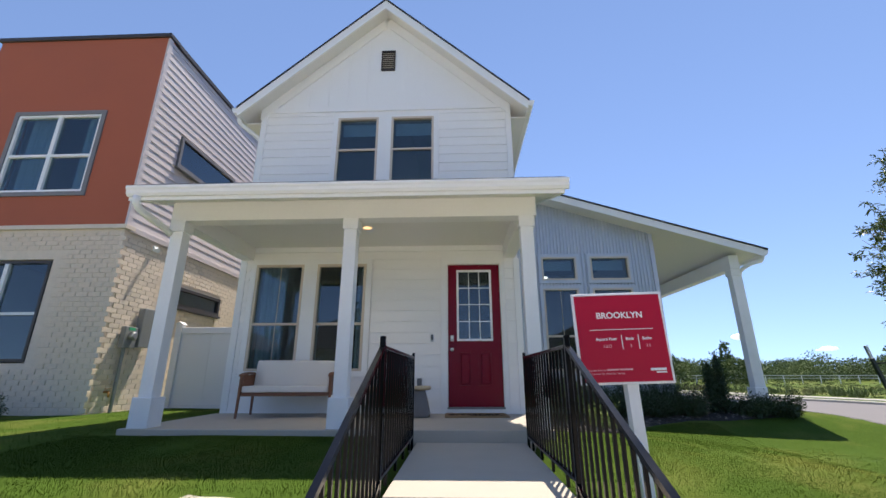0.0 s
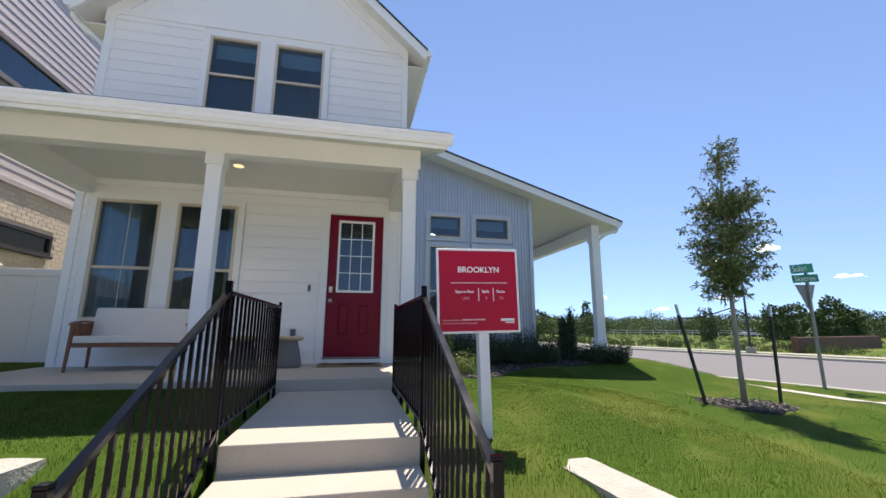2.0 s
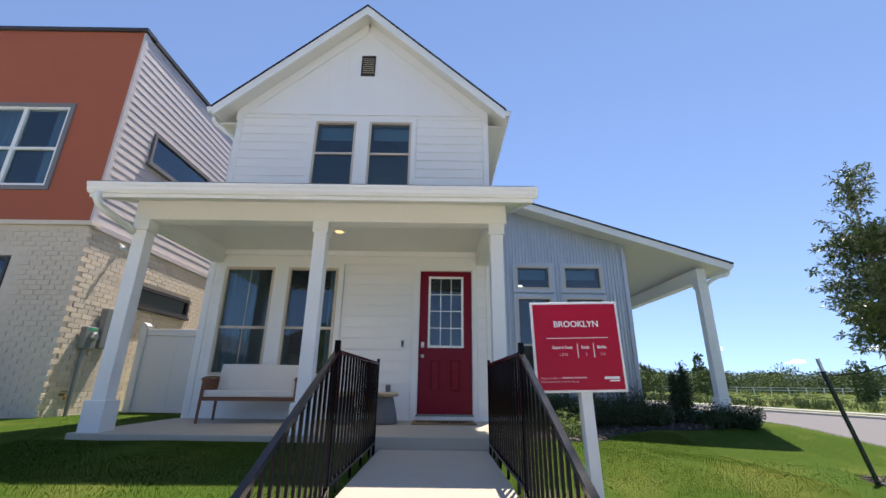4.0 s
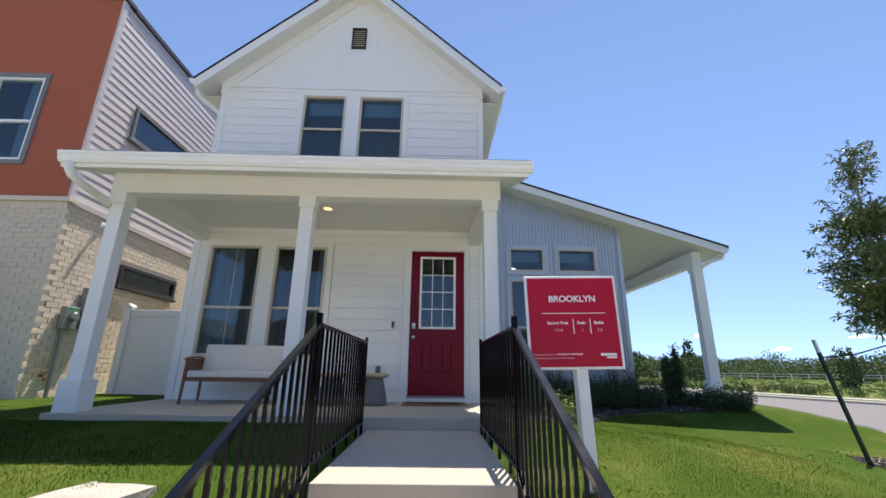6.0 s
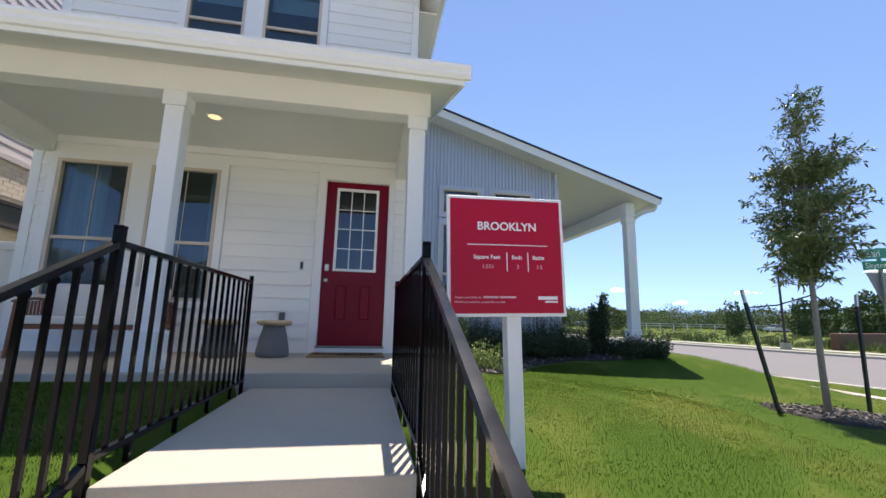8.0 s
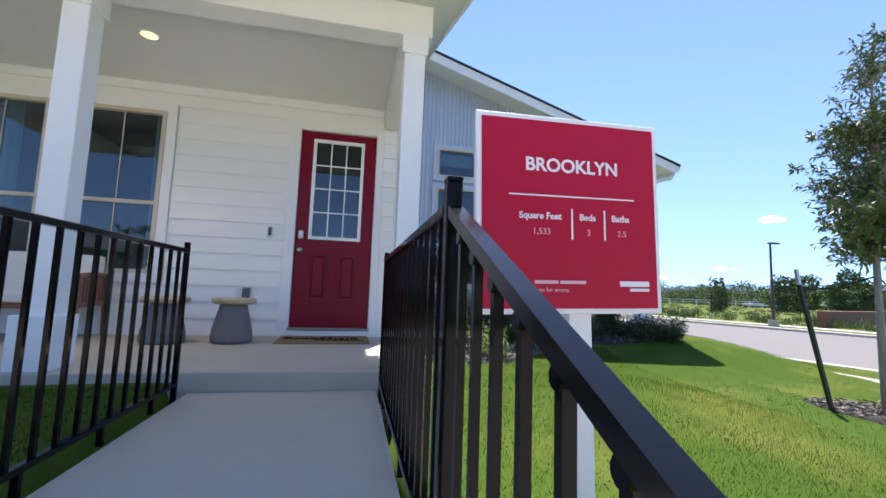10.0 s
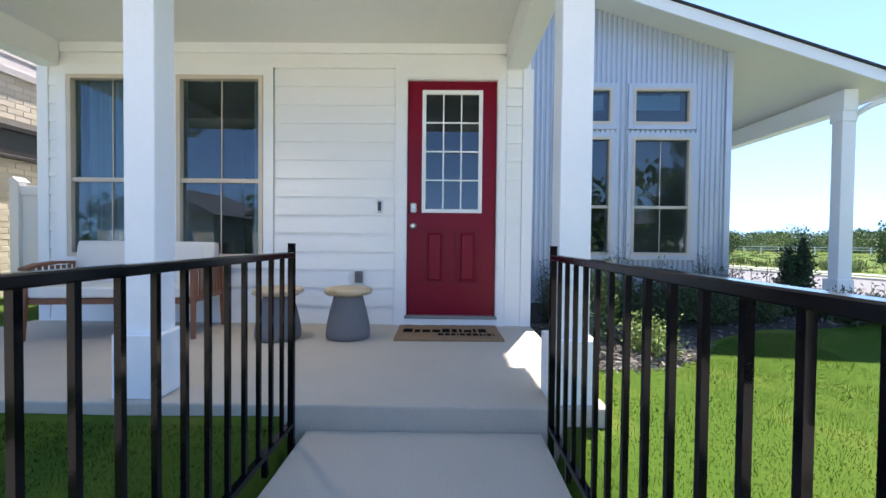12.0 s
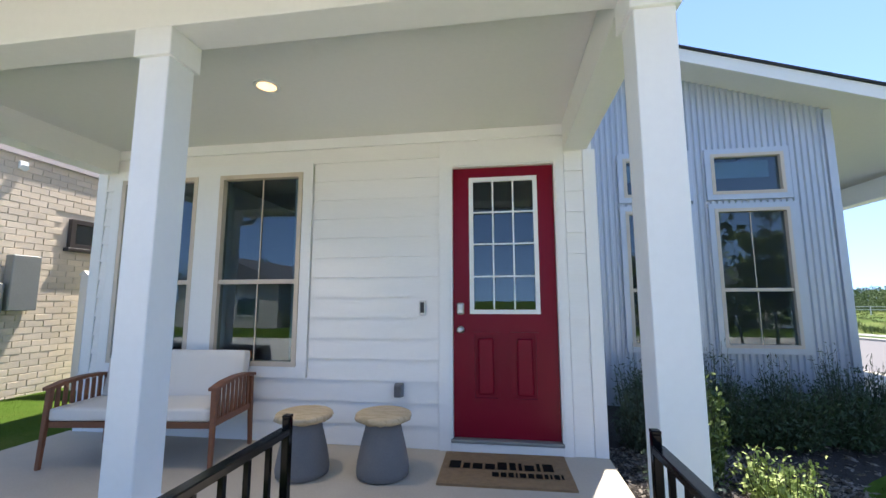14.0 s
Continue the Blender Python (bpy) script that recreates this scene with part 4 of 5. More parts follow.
GLOW = glow_surface("warm_lamp_glow", (1.0, 0.55, 0.22), 0.7)
dl = thing("recessed_light", -1.26, 6.62, 2.80, "lit warm recessed light in the porch ceiling", "ceiling light")
part("ring", lathe([(0.07, 2.792), (0.092, 2.790), (0.095, 2.799)], -1.26, 6.62), TRIM, dl, smooth=True)
part("lens", lathe([(0.0005, 2.786), (0.055, 2.787), (0.069, 2.791)], -1.26, 6.62), GLOW, dl, smooth=True)
porch_lamp = new("porch_lamp", bpy.data.lights.new("porch_lamp", "AREA"))
porch_lamp.data.shape, porch_lamp.data.size, porch_lamp.data.energy, porch_lamp.data.color = "DISK", 0.12, 1.3, (1.0, 0.88, 0.72)
porch_lamp.data.spread = radians(95)
porch_lamp.matrix_basis = Matrix.Translation((-1.26, 6.62, 2.78))
globe = thing("ceiling_globe", 2.45, 11.2, 3.2, "frosted white ceiling globe inside the wing", "ceiling light")
part("stem", rod(bmesh.new(), [(2.45, 11.2, 3.6), (2.45, 11.2, 3.02)], [0.012, 0.012]), CHROME, globe)
part("globe", lathe([(0.02, 2.78), (0.09, 2.80), (0.13, 2.87), (0.13, 2.93), (0.08, 3.0), (0.02, 3.02)], 2.45, 11.2, 20), glow_surface("soft_globe", (1, 0.9, 0.75), 2.0), globe, smooth=True)


# gutter elbows and a downspout, as parts of the house
part("gutter_elbow", rod(bmesh.new(), [(-3.80, 5.02, 2.68), (-3.80, 5.02, 2.60), (-3.795, 5.07, 2.54), (-3.785, 5.25, 2.49), (-3.78, 5.45, 2.46), (-3.775, 5.57, 2.44), (-3.775, 5.66, 2.40)], [0.045] * 7, 10), TRIM, house, smooth=True)
part("gutter_elbow", rod(bmesh.new(), [(6.875, 9.45, 3.04), (6.875, 9.45, 2.98), (6.84, 9.46, 2.92), (6.66, 9.5, 2.88), (6.55, 9.55, 2.82), (6.485, 9.66, 2.75), (6.485, 9.71, 2.66)], [0.045] * 7, 10), TRIM, house, smooth=True)
part("downspout", B(6.449, 6.52, 9.68, 9.74, 0.12, 2.70, bev=0.008), TRIM, house)
for s, x in ((-1, HX0),):
    e = RIDGE_X + s * 2.92
    ez = RIDGE_Z - SLOPE * 2.86 - 0.1
    part("gutter_elbow", rod(bmesh.new(), [(e, 7.5, ez), (e, 7.5, ez - 0.08), (e - s * 0.06, 7.52, ez - 0.16), (x + s * 0.12, 7.75, ez - 0.30), (x + s * 0.06, 7.78, ez - 0.4), (x + s * 0.05, 7.78, ez - 2.2)], [0.042] * 6, 10), TRIM, house, smooth=True)

# ---- between the houses ----
COPPER = surf("aged_brass", (0.45, 0.25, 0.08), 0.4, metal=0.9, vary=0.2, scale=30)
gate = thing("vinyl_fence", -5.3, 9.6, -0.3, "white vinyl privacy fence panel between two houses", "fence")
part("fence_post", B(-6.14, -6.0, 9.53, 9.67, -0.45, 1.62, bev=0.006), VINYL, gate)
part("fence_post", B(-3.98, -3.85, 9.53, 9.67, -0.45, 1.62, bev=0.006), VINYL, gate)
part("post_cap", prism([(-6.16, 1.62), (-5.98, 1.62), (-6.07, 1.69)], "y", 9.51, 9.69), VINYL, gate)
part("fence_rail", B(-5.999, -3.981, 9.56, 9.64, 1.42, 1.56, bev=0.006), VINYL, gate)
part("fence_rail", B(-5.999, -3.981, 9.56, 9.64, -0.22, -0.08, bev=0.006), VINYL, gate)
for i in range(3):
    x = -5.997 + i * 0.672
    part("board", B(x, x + 0.6705, 9.585, 9.615, -0.079, 1.419, bev=0.0015), VINYL, gate)

meter = thing("electric_meter", NX + 0.1, 8.6, 1.3, "grey electric meter boxes on the brick wall", "meter")
part("cabinet", B(NX + 0.012, NX + 0.15, 8.70, 9.06, 1.08, 1.86, bev=0.01), METERGREY, meter)
part("meter_box", B(NX + 0.012, NX + 0.12, 8.34, 8.66, 1.05, 1.46, bev=0.01), METERGREY, meter)
part("meter_dial", rod(bmesh.new(), [(NX + 0.12, 8.5, 1.28), (NX + 0.19, 8.5, 1.28), (NX + 0.21, 8.5, 1.28)], [0.085, 0.085, 0.06], 20), CHROME, meter)
part("green_tag", B(NX + 0.12, NX + 0.126, 8.42, 8.58, 1.39, 1.44), surf("green_tag", (0.02, 0.35, 0.16), 0.5, vary=0.02), meter)
part("conduit", rod(bmesh.new(), [(NX + 0.06, 8.45, 1.06), (NX + 0.06, 8.45, -0.3)], [0.032, 0.032], 10), METERGREY, meter)
tap = thing("garden_tap", NX + 0.06, 8.28, 0.2, "aged brass garden tap on the brick wall", "tap")
part("tap_body", rod(bmesh.new(), [(NX + 0.012, 8.27, 0.24), (NX + 0.10, 8.27, 0.24), (NX + 0.13, 8.25, 0.21), (NX + 0.14, 8.24, 0.15)], [0.022, 0.022, 0.02, 0.018], 10), COPPER, tap, smooth=True)
part("handle", rod(bmesh.new(), [(NX + 0.09, 8.27, 0.29), (NX + 0.09, 8.27, 0.305)], [0.05, 0.05], 10), COPPER, tap)
wl = thing("flood_light", NX + 0.1, 8.6, 3.15, "small white wall flood light under the siding", "wall light")
part("mount", B(NX + 0.006, NX + 0.05, 8.70, 8.82, 3.10, 3.22, bev=0.01), TRIM, wl)
part("head", rod(bmesh.new(), [(NX + 0.05, 8.76, 3.16), (NX + 0.10, 8.73, 3.13), (NX + 0.14, 8.70, 3.10)], [0.025, 0.04, 0.048], 12), TRIM, wl)


# ---- garden, trees and distance ----
LEAF = surf("oak_leaf", (0.095, 0.140, 0.038), 0.42, vary=0.35, scale=3, fine=20, bump=0, second=(0.15, 0.19, 0.06), mixat=(0.45, 0.6))
BARK = surf("grey_bark", (0.30, 0.26, 0.22), 0.9, vary=0.25, scale=14, fine=60, bump=0.6, dist=0.01, stretch=(1, 1, 0.3))
FARLEAF = surf("far_foliage", (0.080, 0.122, 0.034), 0.8, vary=0.45, scale=0.12, fine=0.8, bump=0, second=(0.125, 0.165, 0.048), mixat=(0.45, 0.6))
SHRUBLEAF = surf("dark_shrub_leaf", (0.035, 0.065, 0.022), 0.6, vary=0.3, scale=4, bump=0)
SAGE = surf("grey_green_shrub", (0.065, 0.095, 0.055), 0.7, vary=0.3, scale=4, bump=0)
LIME = surf("lime_shrub", (0.30, 0.37, 0.10), 0.6, vary=0.3, scale=5, bump=0)
FERN = surf("feathery_yellow_green", (0.12, 0.17, 0.035), 0.7, vary=0.3, scale=5, bump=0)
TWIG = surf("reddish_twig_leaf", (0.085, 0.07, 0.045), 0.7, vary=0.3, scale=5, bump=0)
CONIFER = surf("conifer_needle", (0.030, 0.060, 0.026), 0.7, vary=0.3, scale=6, bump=0)
BLADE = surf("grass_blade", (0.060, 0.106, 0.015), 0.9, spec=0.05, vary=0.35, scale=0.8, fine=12, bump=0, second=(0.125, 0.138, 0.031), mixat=(0.5, 0.72))
MEADOW = surf("meadow_blade", (0.14, 0.175, 0.05), 0.8, vary=0.35, scale=0.3, fine=4, bump=0, second=(0.24, 0.22, 0.10), mixat=(0.5, 0.7))
LIMESTONE = surf("rough_limestone", (0.50, 0.455, 0.38), 0.9, vary=0.15, scale=5, fine=45, bump=0.7, dist=0.02, second=(0.42, 0.38, 0.31), mixat=(0.45, 0.65))
rng = np.random.default_rng(5)


def leaf_mesh(name, centres, ways, lengths, widths, material, parent=None, droop=0.0, upward=False):
    """Many small pointed leaves, each two triangles folded at the rib; one mesh."""
    n = len(centres)
    ways = ways / np.linalg.norm(ways, axis=1, keepdims=True)
    side = np.cross(ways, rng.normal(size=(n, 3)))
    side /= np.linalg.norm(side, axis=1, keepdims=True)
    if upward:
        side *= np.sign(np.cross(side, ways)[:, 2:3] + 1e-9)
    L, W = np.asarray(lengths)[:, None], np.asarray(widths)[:, None]
    mid = centres + ways * L * 0.5
    v = np.stack([centres, mid + side * W, centres + ways * L + np.array([0, 0, -1.0]) * L * droop, mid - side * W], axis=1).reshape(-1, 3)
    f = np.arange(n * 4).reshape(-1, 4)
    me = bpy.data.meshes.new(name)
    me.from_pydata(v.tolist(), [], f.tolist())
    me.materials.append(material)
    ob = new(name, me)
    if parent is not None:
        ob.parent = parent
        ob.matrix_parent_inverse = parent.matrix_basis.inverted()
    return ob


def young_tree(x, y, z, height, width, clear, label, seed, leaves=14500):
    """A staked sapling: slender trunk, rising limbs, twigs and narrow leaves with gaps between, and a wispy leader."""
    r = np.random.default_rng(seed)
    t = thing("tree", x, y, z, label, "tree")
    top = z + height
    trunk = [(x, y, z - 0.1), (x - 0.02, y, z + 0.5), (x + 0.0, y + 0.01, z + clear), (x + 0.05, y, z + clear + (height - clear) * 0.5), (x + 0.12, y, top - 0.35)]
    bm = rod(bmesh.new(), trunk, [0.042, 0.036, 0.030, 0.018, 0.005], 9)
    part("trunk", bm, BARK, t, smooth=True)
    cs, ws = [], []
    limbs = bmesh.new()
    n_limb = 118
    for i in range(n_limb):
        f = r.random()
        z0 = z + clear - 0.12 + f * (height - clear - 1.0)
        x0 = x + 0.08 * f
        reach = width * 0.5 * (0.55 + 1.3 * f - 1.35 * f * f) * r.uniform(0.5, 1.1)
        a = r.uniform(0, math.tau)
        rise = r.uniform(-0.05, 0.75) + 0.35 * f
        share = 1.0
        if i < 12:
            rise, reach, f, share = r.uniform(1.3, 2.4), r.uniform(0.14, 0.28), 1.0, 0.6
            z0 = top - r.uniform(0.35, 1.0)
        d = np.array([math.cos(a), math.sin(a), rise])
        p0 = np.array([x0, y, z0])
        pts = [p0 + d * reach * k / 4 + np.array([0, 0, -0.10 * reach * (k / 4) ** 2]) + r.normal(0, 0.03, 3) * (k > 0) for k in range(5)]
        rod(limbs, [tuple(p) for p in pts], [0.011, 0.009, 0.006, 0.004, 0.002], 4)
        for _ in range(int(share * leaves / n_limb / 9)):
            k = 4.0 * r.uniform(0.08, 1.0) ** 0.8
            q = pts[int(min(k, 3.99))] * (1 - k % 1) + pts[min(int(k) + 1, 4)] * (k % 1)
            tw = r.normal(0, 1, 3)
            tw[2] = tw[2] * 0.6 + 0.25
            tw *= r.uniform(0.06, 0.19) / np.linalg.norm(tw)
            for j in range(9):
                cs.append(q + tw * (j + 1) / 9 + r.normal(0, 0.008, 3))
                ws.append(tw * 3 + r.normal(0, 0.35, 3))
    part("limb", limbs, BARK, t)
    n = len(cs)
    leaf_mesh("crown", np.array(cs), np.array(ws), r.uniform(0.055, 0.095, n), r.uniform(0.0085, 0.0145, n), LEAF, t, 0.15)
    return t


young_tree(6.15, 5.78, -0.6, 4.22, 1.6, 1.72, "young staked oak with narrow green leaves in mulch", 3)

STAKE = surf("dark_green_stake_steel", (0.015, 0.022, 0.017), 0.5, vary=0.2)
STRAP = surf("black_strap", (0.015, 0.015, 0.015), 0.8, vary=0.1)
for sx, sy, tx, ty in ((5.585, 5.86, 5.31, 5.95), (7.0, 5.95, 7.1, 6.0)):
    s = thing("tree_stake", sx, sy, -0.62, "dark steel tree stake with pale tip and strap", "stake", group="tree stakes")
    part("stake", bar(bmesh.new(), (sx, sy, -0.75), (tx, ty, 0.72), 0.035, 0.035, (0, 1, 0)), STAKE, s)
    part("tip", bar(bmesh.new(), (tx, ty, 0.721), (tx + (tx - sx) * 0.12, ty, 0.88), 0.03, 0.03, (0, 1, 0)), ALU, s)
    part("strap", rod(bmesh.new(), [(tx, ty, 0.66), ((tx + 6.13) / 2, ty - 0.05, 0.70), (6.15, 5.79, 0.84)], [0.009] * 3, 5), STRAP, s)


def blob_patch(name, cx, cy, rx, ry, material, label, lift=0.012, seed=1):
    """A low bed of loose mulch with an uneven outline."""
    bm = bmesh.new()
    n, rings = 40, 8
    c = bm.verts.new((cx, cy, land(cx, cy) + lift + 0.02))
    prev = None
    for k in range(1, rings + 1):
        ring = []
        for i in range(n):
            a = i * math.tau / n
            w = (1 + 0.09 * math.sin(3 * a + seed) + 0.05 * math.sin(7 * a)) * k / rings
            px, py = cx + rx * w * math.cos(a), cy + ry * w * math.sin(a)
            ring.append(bm.verts.new((px, py, land(px, py) + (lift + 0.012 + 0.012 * noise.noise(Vector((px * 6, py * 6, seed))) if k < rings else -0.03))))
        for i in range(n):
            if prev:
                bm.faces.new((prev[i], ring[i], ring[(i + 1) % n], prev[(i + 1) % n]))
            else:
                bm.faces.new((c, ring[i], ring[(i + 1) % n]))
        prev = ring
    return tagged(part(name, bm, material, smooth=True), label, "mulch", kind="stuff")


blob_patch("mulch", 6.15, 5.8, 0.72, 0.6, MULCH, "dark shredded mulch ring round the young tree", seed=2)


def planting_bed():
    """The long bed along the metal wall, from the porch corner to the side porch, with a slightly domed top."""
    bm = bmesh.new()
    xs = np.arange(1.30, 6.75, 0.09)
    rows = []
    for x in xs:
        front, back = bed_edge(x), 7.9 if x < 1.30 else 9.71 if x < MX1 else 9.46
        row = []
        for k in range(15):
            f = k / 14
            y = front + (back - front) * f
            rise = 0.03 * math.sin(min(1.0, f * 5) * math.pi / 2) - 0.045 * (k == 0)
            row.append(bm.verts.new((x, y, land(x, y) + rise + 0.012 * noise.noise(Vector((x * 6, y * 6, 3))))))
        rows.append(row)
    for p, q in zip(rows, rows[1:]):
        for k in range(14):
            bm.faces.new((p[k], q[k], q[k + 1], p[k + 1]))
    bmesh.ops.recalc_face_normals(bm, faces=bm.faces[:])
    tagged(part("mulch", bm, MULCH, smooth=True), "dark mulch bed along the metal wall and side porch", "mulch", kind="stuff")


planting_bed()


def chips(cx, cy, rx, ry, n, seed, keep=None):
    r = np.random.default_rng(seed)
    a, d = r.uniform(0, math.tau, n), np.sqrt(r.random(n))
    c = np.stack([cx + rx * d * np.cos(a), cy + ry * d * np.sin(a), np.zeros(n)], 1)
    if keep:
        c = c[[keep(p[0], p[1]) for p in c]]
        n = len(c)
    c[:, 2] = [land(p[0], p[1]) + 0.038 for p in c]
    w = r.normal(size=(n, 3)) * (1, 1, 0.25)
    ob = leaf_mesh("wood_chips", c, w, r.uniform(0.03, 0.09, n), r.uniform(0.005, 0.014, n), CHIP)
    tagged(ob, "scattered grey-brown wood chips on the mulch", "wood chips", kind="stuff")


CHIP = surf("weathered_chip", (0.27, 0.235, 0.20), 0.9, vary=0.5, scale=20, bump=0, second=(0.13, 0.11, 0.09), mixat=(0.45, 0.55))
chips(6.15, 5.8, 0.66, 0.55, 900, 1)
chips(2.2, 7.4, 1.2, 0.95, 5200, 2, lambda x, y: x > 1.32 and y > bed_edge(x) + 0.03)
chips(4.0, 8.6, 2.2, 0.9, 1100, 3, lambda x, y: x > 1.4 and y > bed_edge(x) + 0.03)


STEM = surf("green_brown_stem", (0.05, 0.055, 0.028), 0.8, vary=0.3, scale=8, bump=0)


def shrub(x, y, w, h, material, label, seed, n=900, ll=0.05, lw=0.008, upright=0.6, name="shrub"):
    """Wiry stems from one root, with leaves along them."""
    r = np.random.default_rng(seed)
    z = land(x, y)
    t = thing(name, x, y, z, label, "shrub" if name == "shrub" else name)
    stems = bmesh.new()
    cs, ws = [], []
    k = max(14, n // 22)
    for i in range(k):
        a = r.uniform(0, math.tau)
        out = w * 0.5 * math.sqrt(r.random())
        tip = np.array([x + out * math.cos(a), y + out * math.sin(a), z + h * (0.35 + 0.65 * r.random() ** 1.6) * (1 - 0.25 * (2 * out / w) ** 2)])
        root = np.array([x + 0.55 * out * math.cos(a), y + 0.55 * out * math.sin(a), z - 0.02])
        if name == "conifer":
            q = r.random()
            out = w * 0.5 * (1 - q) ** 0.8 * r.uniform(0.5, 1.05)
            tip = np.array([x + out * math.cos(a), y + out * math.sin(a), z + h * (0.14 + 0.86 * q)])
            root = np.array([x, y, z + h * 0.72 * q])
        bend = np.array([(tip[0] - root[0]) * 0.5, (tip[1] - root[1]) * 0.5, 0]) * (1 - upright)
        mid = (root + tip) / 2 + bend * 0.4
        rod(stems, [tuple(root), tuple(mid), tuple(tip)], [0.004, 0.003, 0.0015], 4)
        for _ in range(n // k):
            f = r.uniform(0.08, 1.0)
            p = root * (1 - f) ** 2 + 2 * mid * f * (1 - f) + tip * f * f
            cs.append(p + r.normal(0, 0.034, 3))
            ws.append((tip - root) / h * upright + r.normal(0, 0.55, 3))
    part("stem", stems, STEM, t)
    m = len(cs)
    leaf_mesh("foliage", np.array(cs), np.array(ws), r.uniform(0.6, 1.3, m) * ll, r.uniform(0.7, 1.3, m) * lw, material, t, 0.1)


shrub(2.36, 7.32, 0.5, 0.46, LIME, "small bright lime shrub with pale flower heads", 11, 2000, 0.045, 0.010, 0.6)
shrub(1.72, 8.2, 0.55, 1.05, SAGE, "tall wispy grey-green shrub beside the porch", 12, 2200, 0.06, 0.007, 0.8)
shrub(1.58, 7.05, 0.42, 0.62, SAGE, "dark shrub with pale flowers at the porch edge", 14, 1300, 0.05, 0.009, 0.8)
shrub(2.0, 7.72, 0.36, 0.92, FERN, "upright feathery yellow-green shrub at the porch edge", 13, 3200, 0.06, 0.009, 1.0)
# a thick dark hedge of fine-leaved shrubs with feathery tips
for i, (x, y, w, h) in enumerate(((2.5, 8.75, 1.0, 0.66), (3.1, 8.75, 1.05, 0.62), (3.75, 8.85, 1.05, 0.60), (4.4, 8.95, 0.9, 0.56), (2.2, 9.2, 0.8, 0.7))):
    shrub(x, y, w, h, SHRUBLEAF, "dense dark fine-leaved shrub against the corrugated wall", 20 + i, 6200, 0.06, 0.007, 1.0)
for i, (x, y, w, h) in enumerate(((2.75, 9.1, 0.55, 1.05), (3.35, 9.0, 0.5, 0.9), (4.02, 9.15, 0.42, 1.0), (4.35, 9.2, 0.35, 0.85))):
    shrub(x, y, w, h, SAGE, "wispy grey-green upright shrub against the corrugated wall", 30 + i, 1500, 0.06, 0.006, 1.0)
for i, (x, y, w, h, label) in enumerate(((5.2, 9.0, 0.42, 1.16, "narrow dark upright conifer in the bed"), (5.02, 9.02, 0.30, 0.96, "slim dark conifer beside a taller one"))):
    shrub(x, y, w, h, CONIFER, label, 40 + i, 2800, 0.06, 0.010, 1.0, name="conifer")
shrub(4.62, 8.95, 0.55, 0.85, TWIG, "open reddish-green shrub with bare twigs", 51, 900, 0.05, 0.014, 0.7)
shrub(5.65, 8.98, 0.8, 0.42, SHRUBLEAF, "low spreading dark green shrub", 52, 3600, 0.06, 0.009, 0.5)
shrub(6.2, 8.98, 0.75, 0.50, SHRUBLEAF, "low arching shrub at the porch column", 53, 3600, 0.07, 0.008, 0.4)
shrub(-8.6, 7.4, 0.9, 0.6, SAGE, "low grey-green shrub before the brick house", 54, 900, 0.06, 0.01, 0.4)
shrub(-7.6, 7.35, 0.6, 0.45, SHRUBLEAF, "small dark shrub before the brick house", 55, 600, 0.06, 0.01, 0.4)


def stone_block(x0, x1, y0, y1, z0, z1, turn, seed, label):
    """A split limestone block with uneven faces."""
    m = Matrix.Translation((x0, y1, 0)) @ Matrix.Rotation(radians(turn), 4, "Z")
    bm = B(0, x1 - x0, y0 - y1, 0, z0, z1)
    bmesh.ops.subdivide_edges(bm, edges=bm.edges[:], cuts=9, use_grid_fill=True)
    for v in bm.verts:
        v.co += Vector(noise.noise_vector(v.co * 5 + Vector((seed, 0, 0)))) * (0.010 if v.co.z > z1 - 0.01 else 0.026)
    bmesh.ops.transform(bm, matrix=m, verts=bm.verts)
    ob = part("limestone_block", bm, LIMESTONE)
    tagged(ob, label, "stone block", group="limestone edging")


for i in range(2):
    # edgings that run down beside the steps, splaying outwards
    stone_block(-1.61 - 0.24 * i, -1.17 - 0.24 * i, 2.57 - 0.9 * i, 3.47 - 0.9 * i, -1.05, -0.215 - 0.10 * i, -13, i * 3.1, "rough cream limestone edging block below the shaded lawn")
    stone_block(1.90 + 0.12 * i, 2.22 + 0.12 * i, 2.60 - 0.88 * i, 3.48 - 0.88 * i, -1.05, -0.44 - 0.07 * i, 7, 40 + i * 2.7, "rough cream limestone edging block below the sunny lawn")


# grass blades on the lawns near the walk
def grass(x0, x1, y0, y1, n, h, keep, seed, label):
    r = np.random.default_rng(seed)
    x, y = r.uniform(x0, x1, n), r.uniform(y0, y1, n)
    ok = np.array([keep(a, b) for a, b in zip(x, y)])
    x, y = x[ok], y[ok]
    c = np.stack([x, y, np.array([land(a, b) - 0.004 for a, b in zip(x, y)])], 1)
    w = r.normal(0, 0.3, (len(x), 3))
    w[:, 2] = 1
    ob = leaf_mesh("grass", c, w, r.uniform(0.6, 1.25, len(x)) * h, r.uniform(0.0008, 0.0016, len(x)), BLADE, upward=True)
    me = ob.data
    me.normals_split_custom_set_from_vertices([(0.0, 0.0, 1.0)] * len(me.vertices))
    tagged(ob, label, "grass", kind="stuff")


def on_lawn(x, y):
    if -0.42 < x < 1.0 and y < 5.6:
        return False
    if y < 3.5 and -1.5 - 0.25 * (3.47 - y) < x < 2.22 + 0.13 * (3.49 - y):
        return False
    if 1.28 < x < 6.7 and y > bed_edge(x) + 0.01:
        return False
    if ((x - 6.15) / 0.7) ** 2 + ((y - 5.8) / 0.58) ** 2 < 1:
        return False
    return road_u(x, y) < -0.5 and not (8.84 < x < 9.66 and y < 12.8) and not (x < 6.75 and y > 9.4 and x > -4)


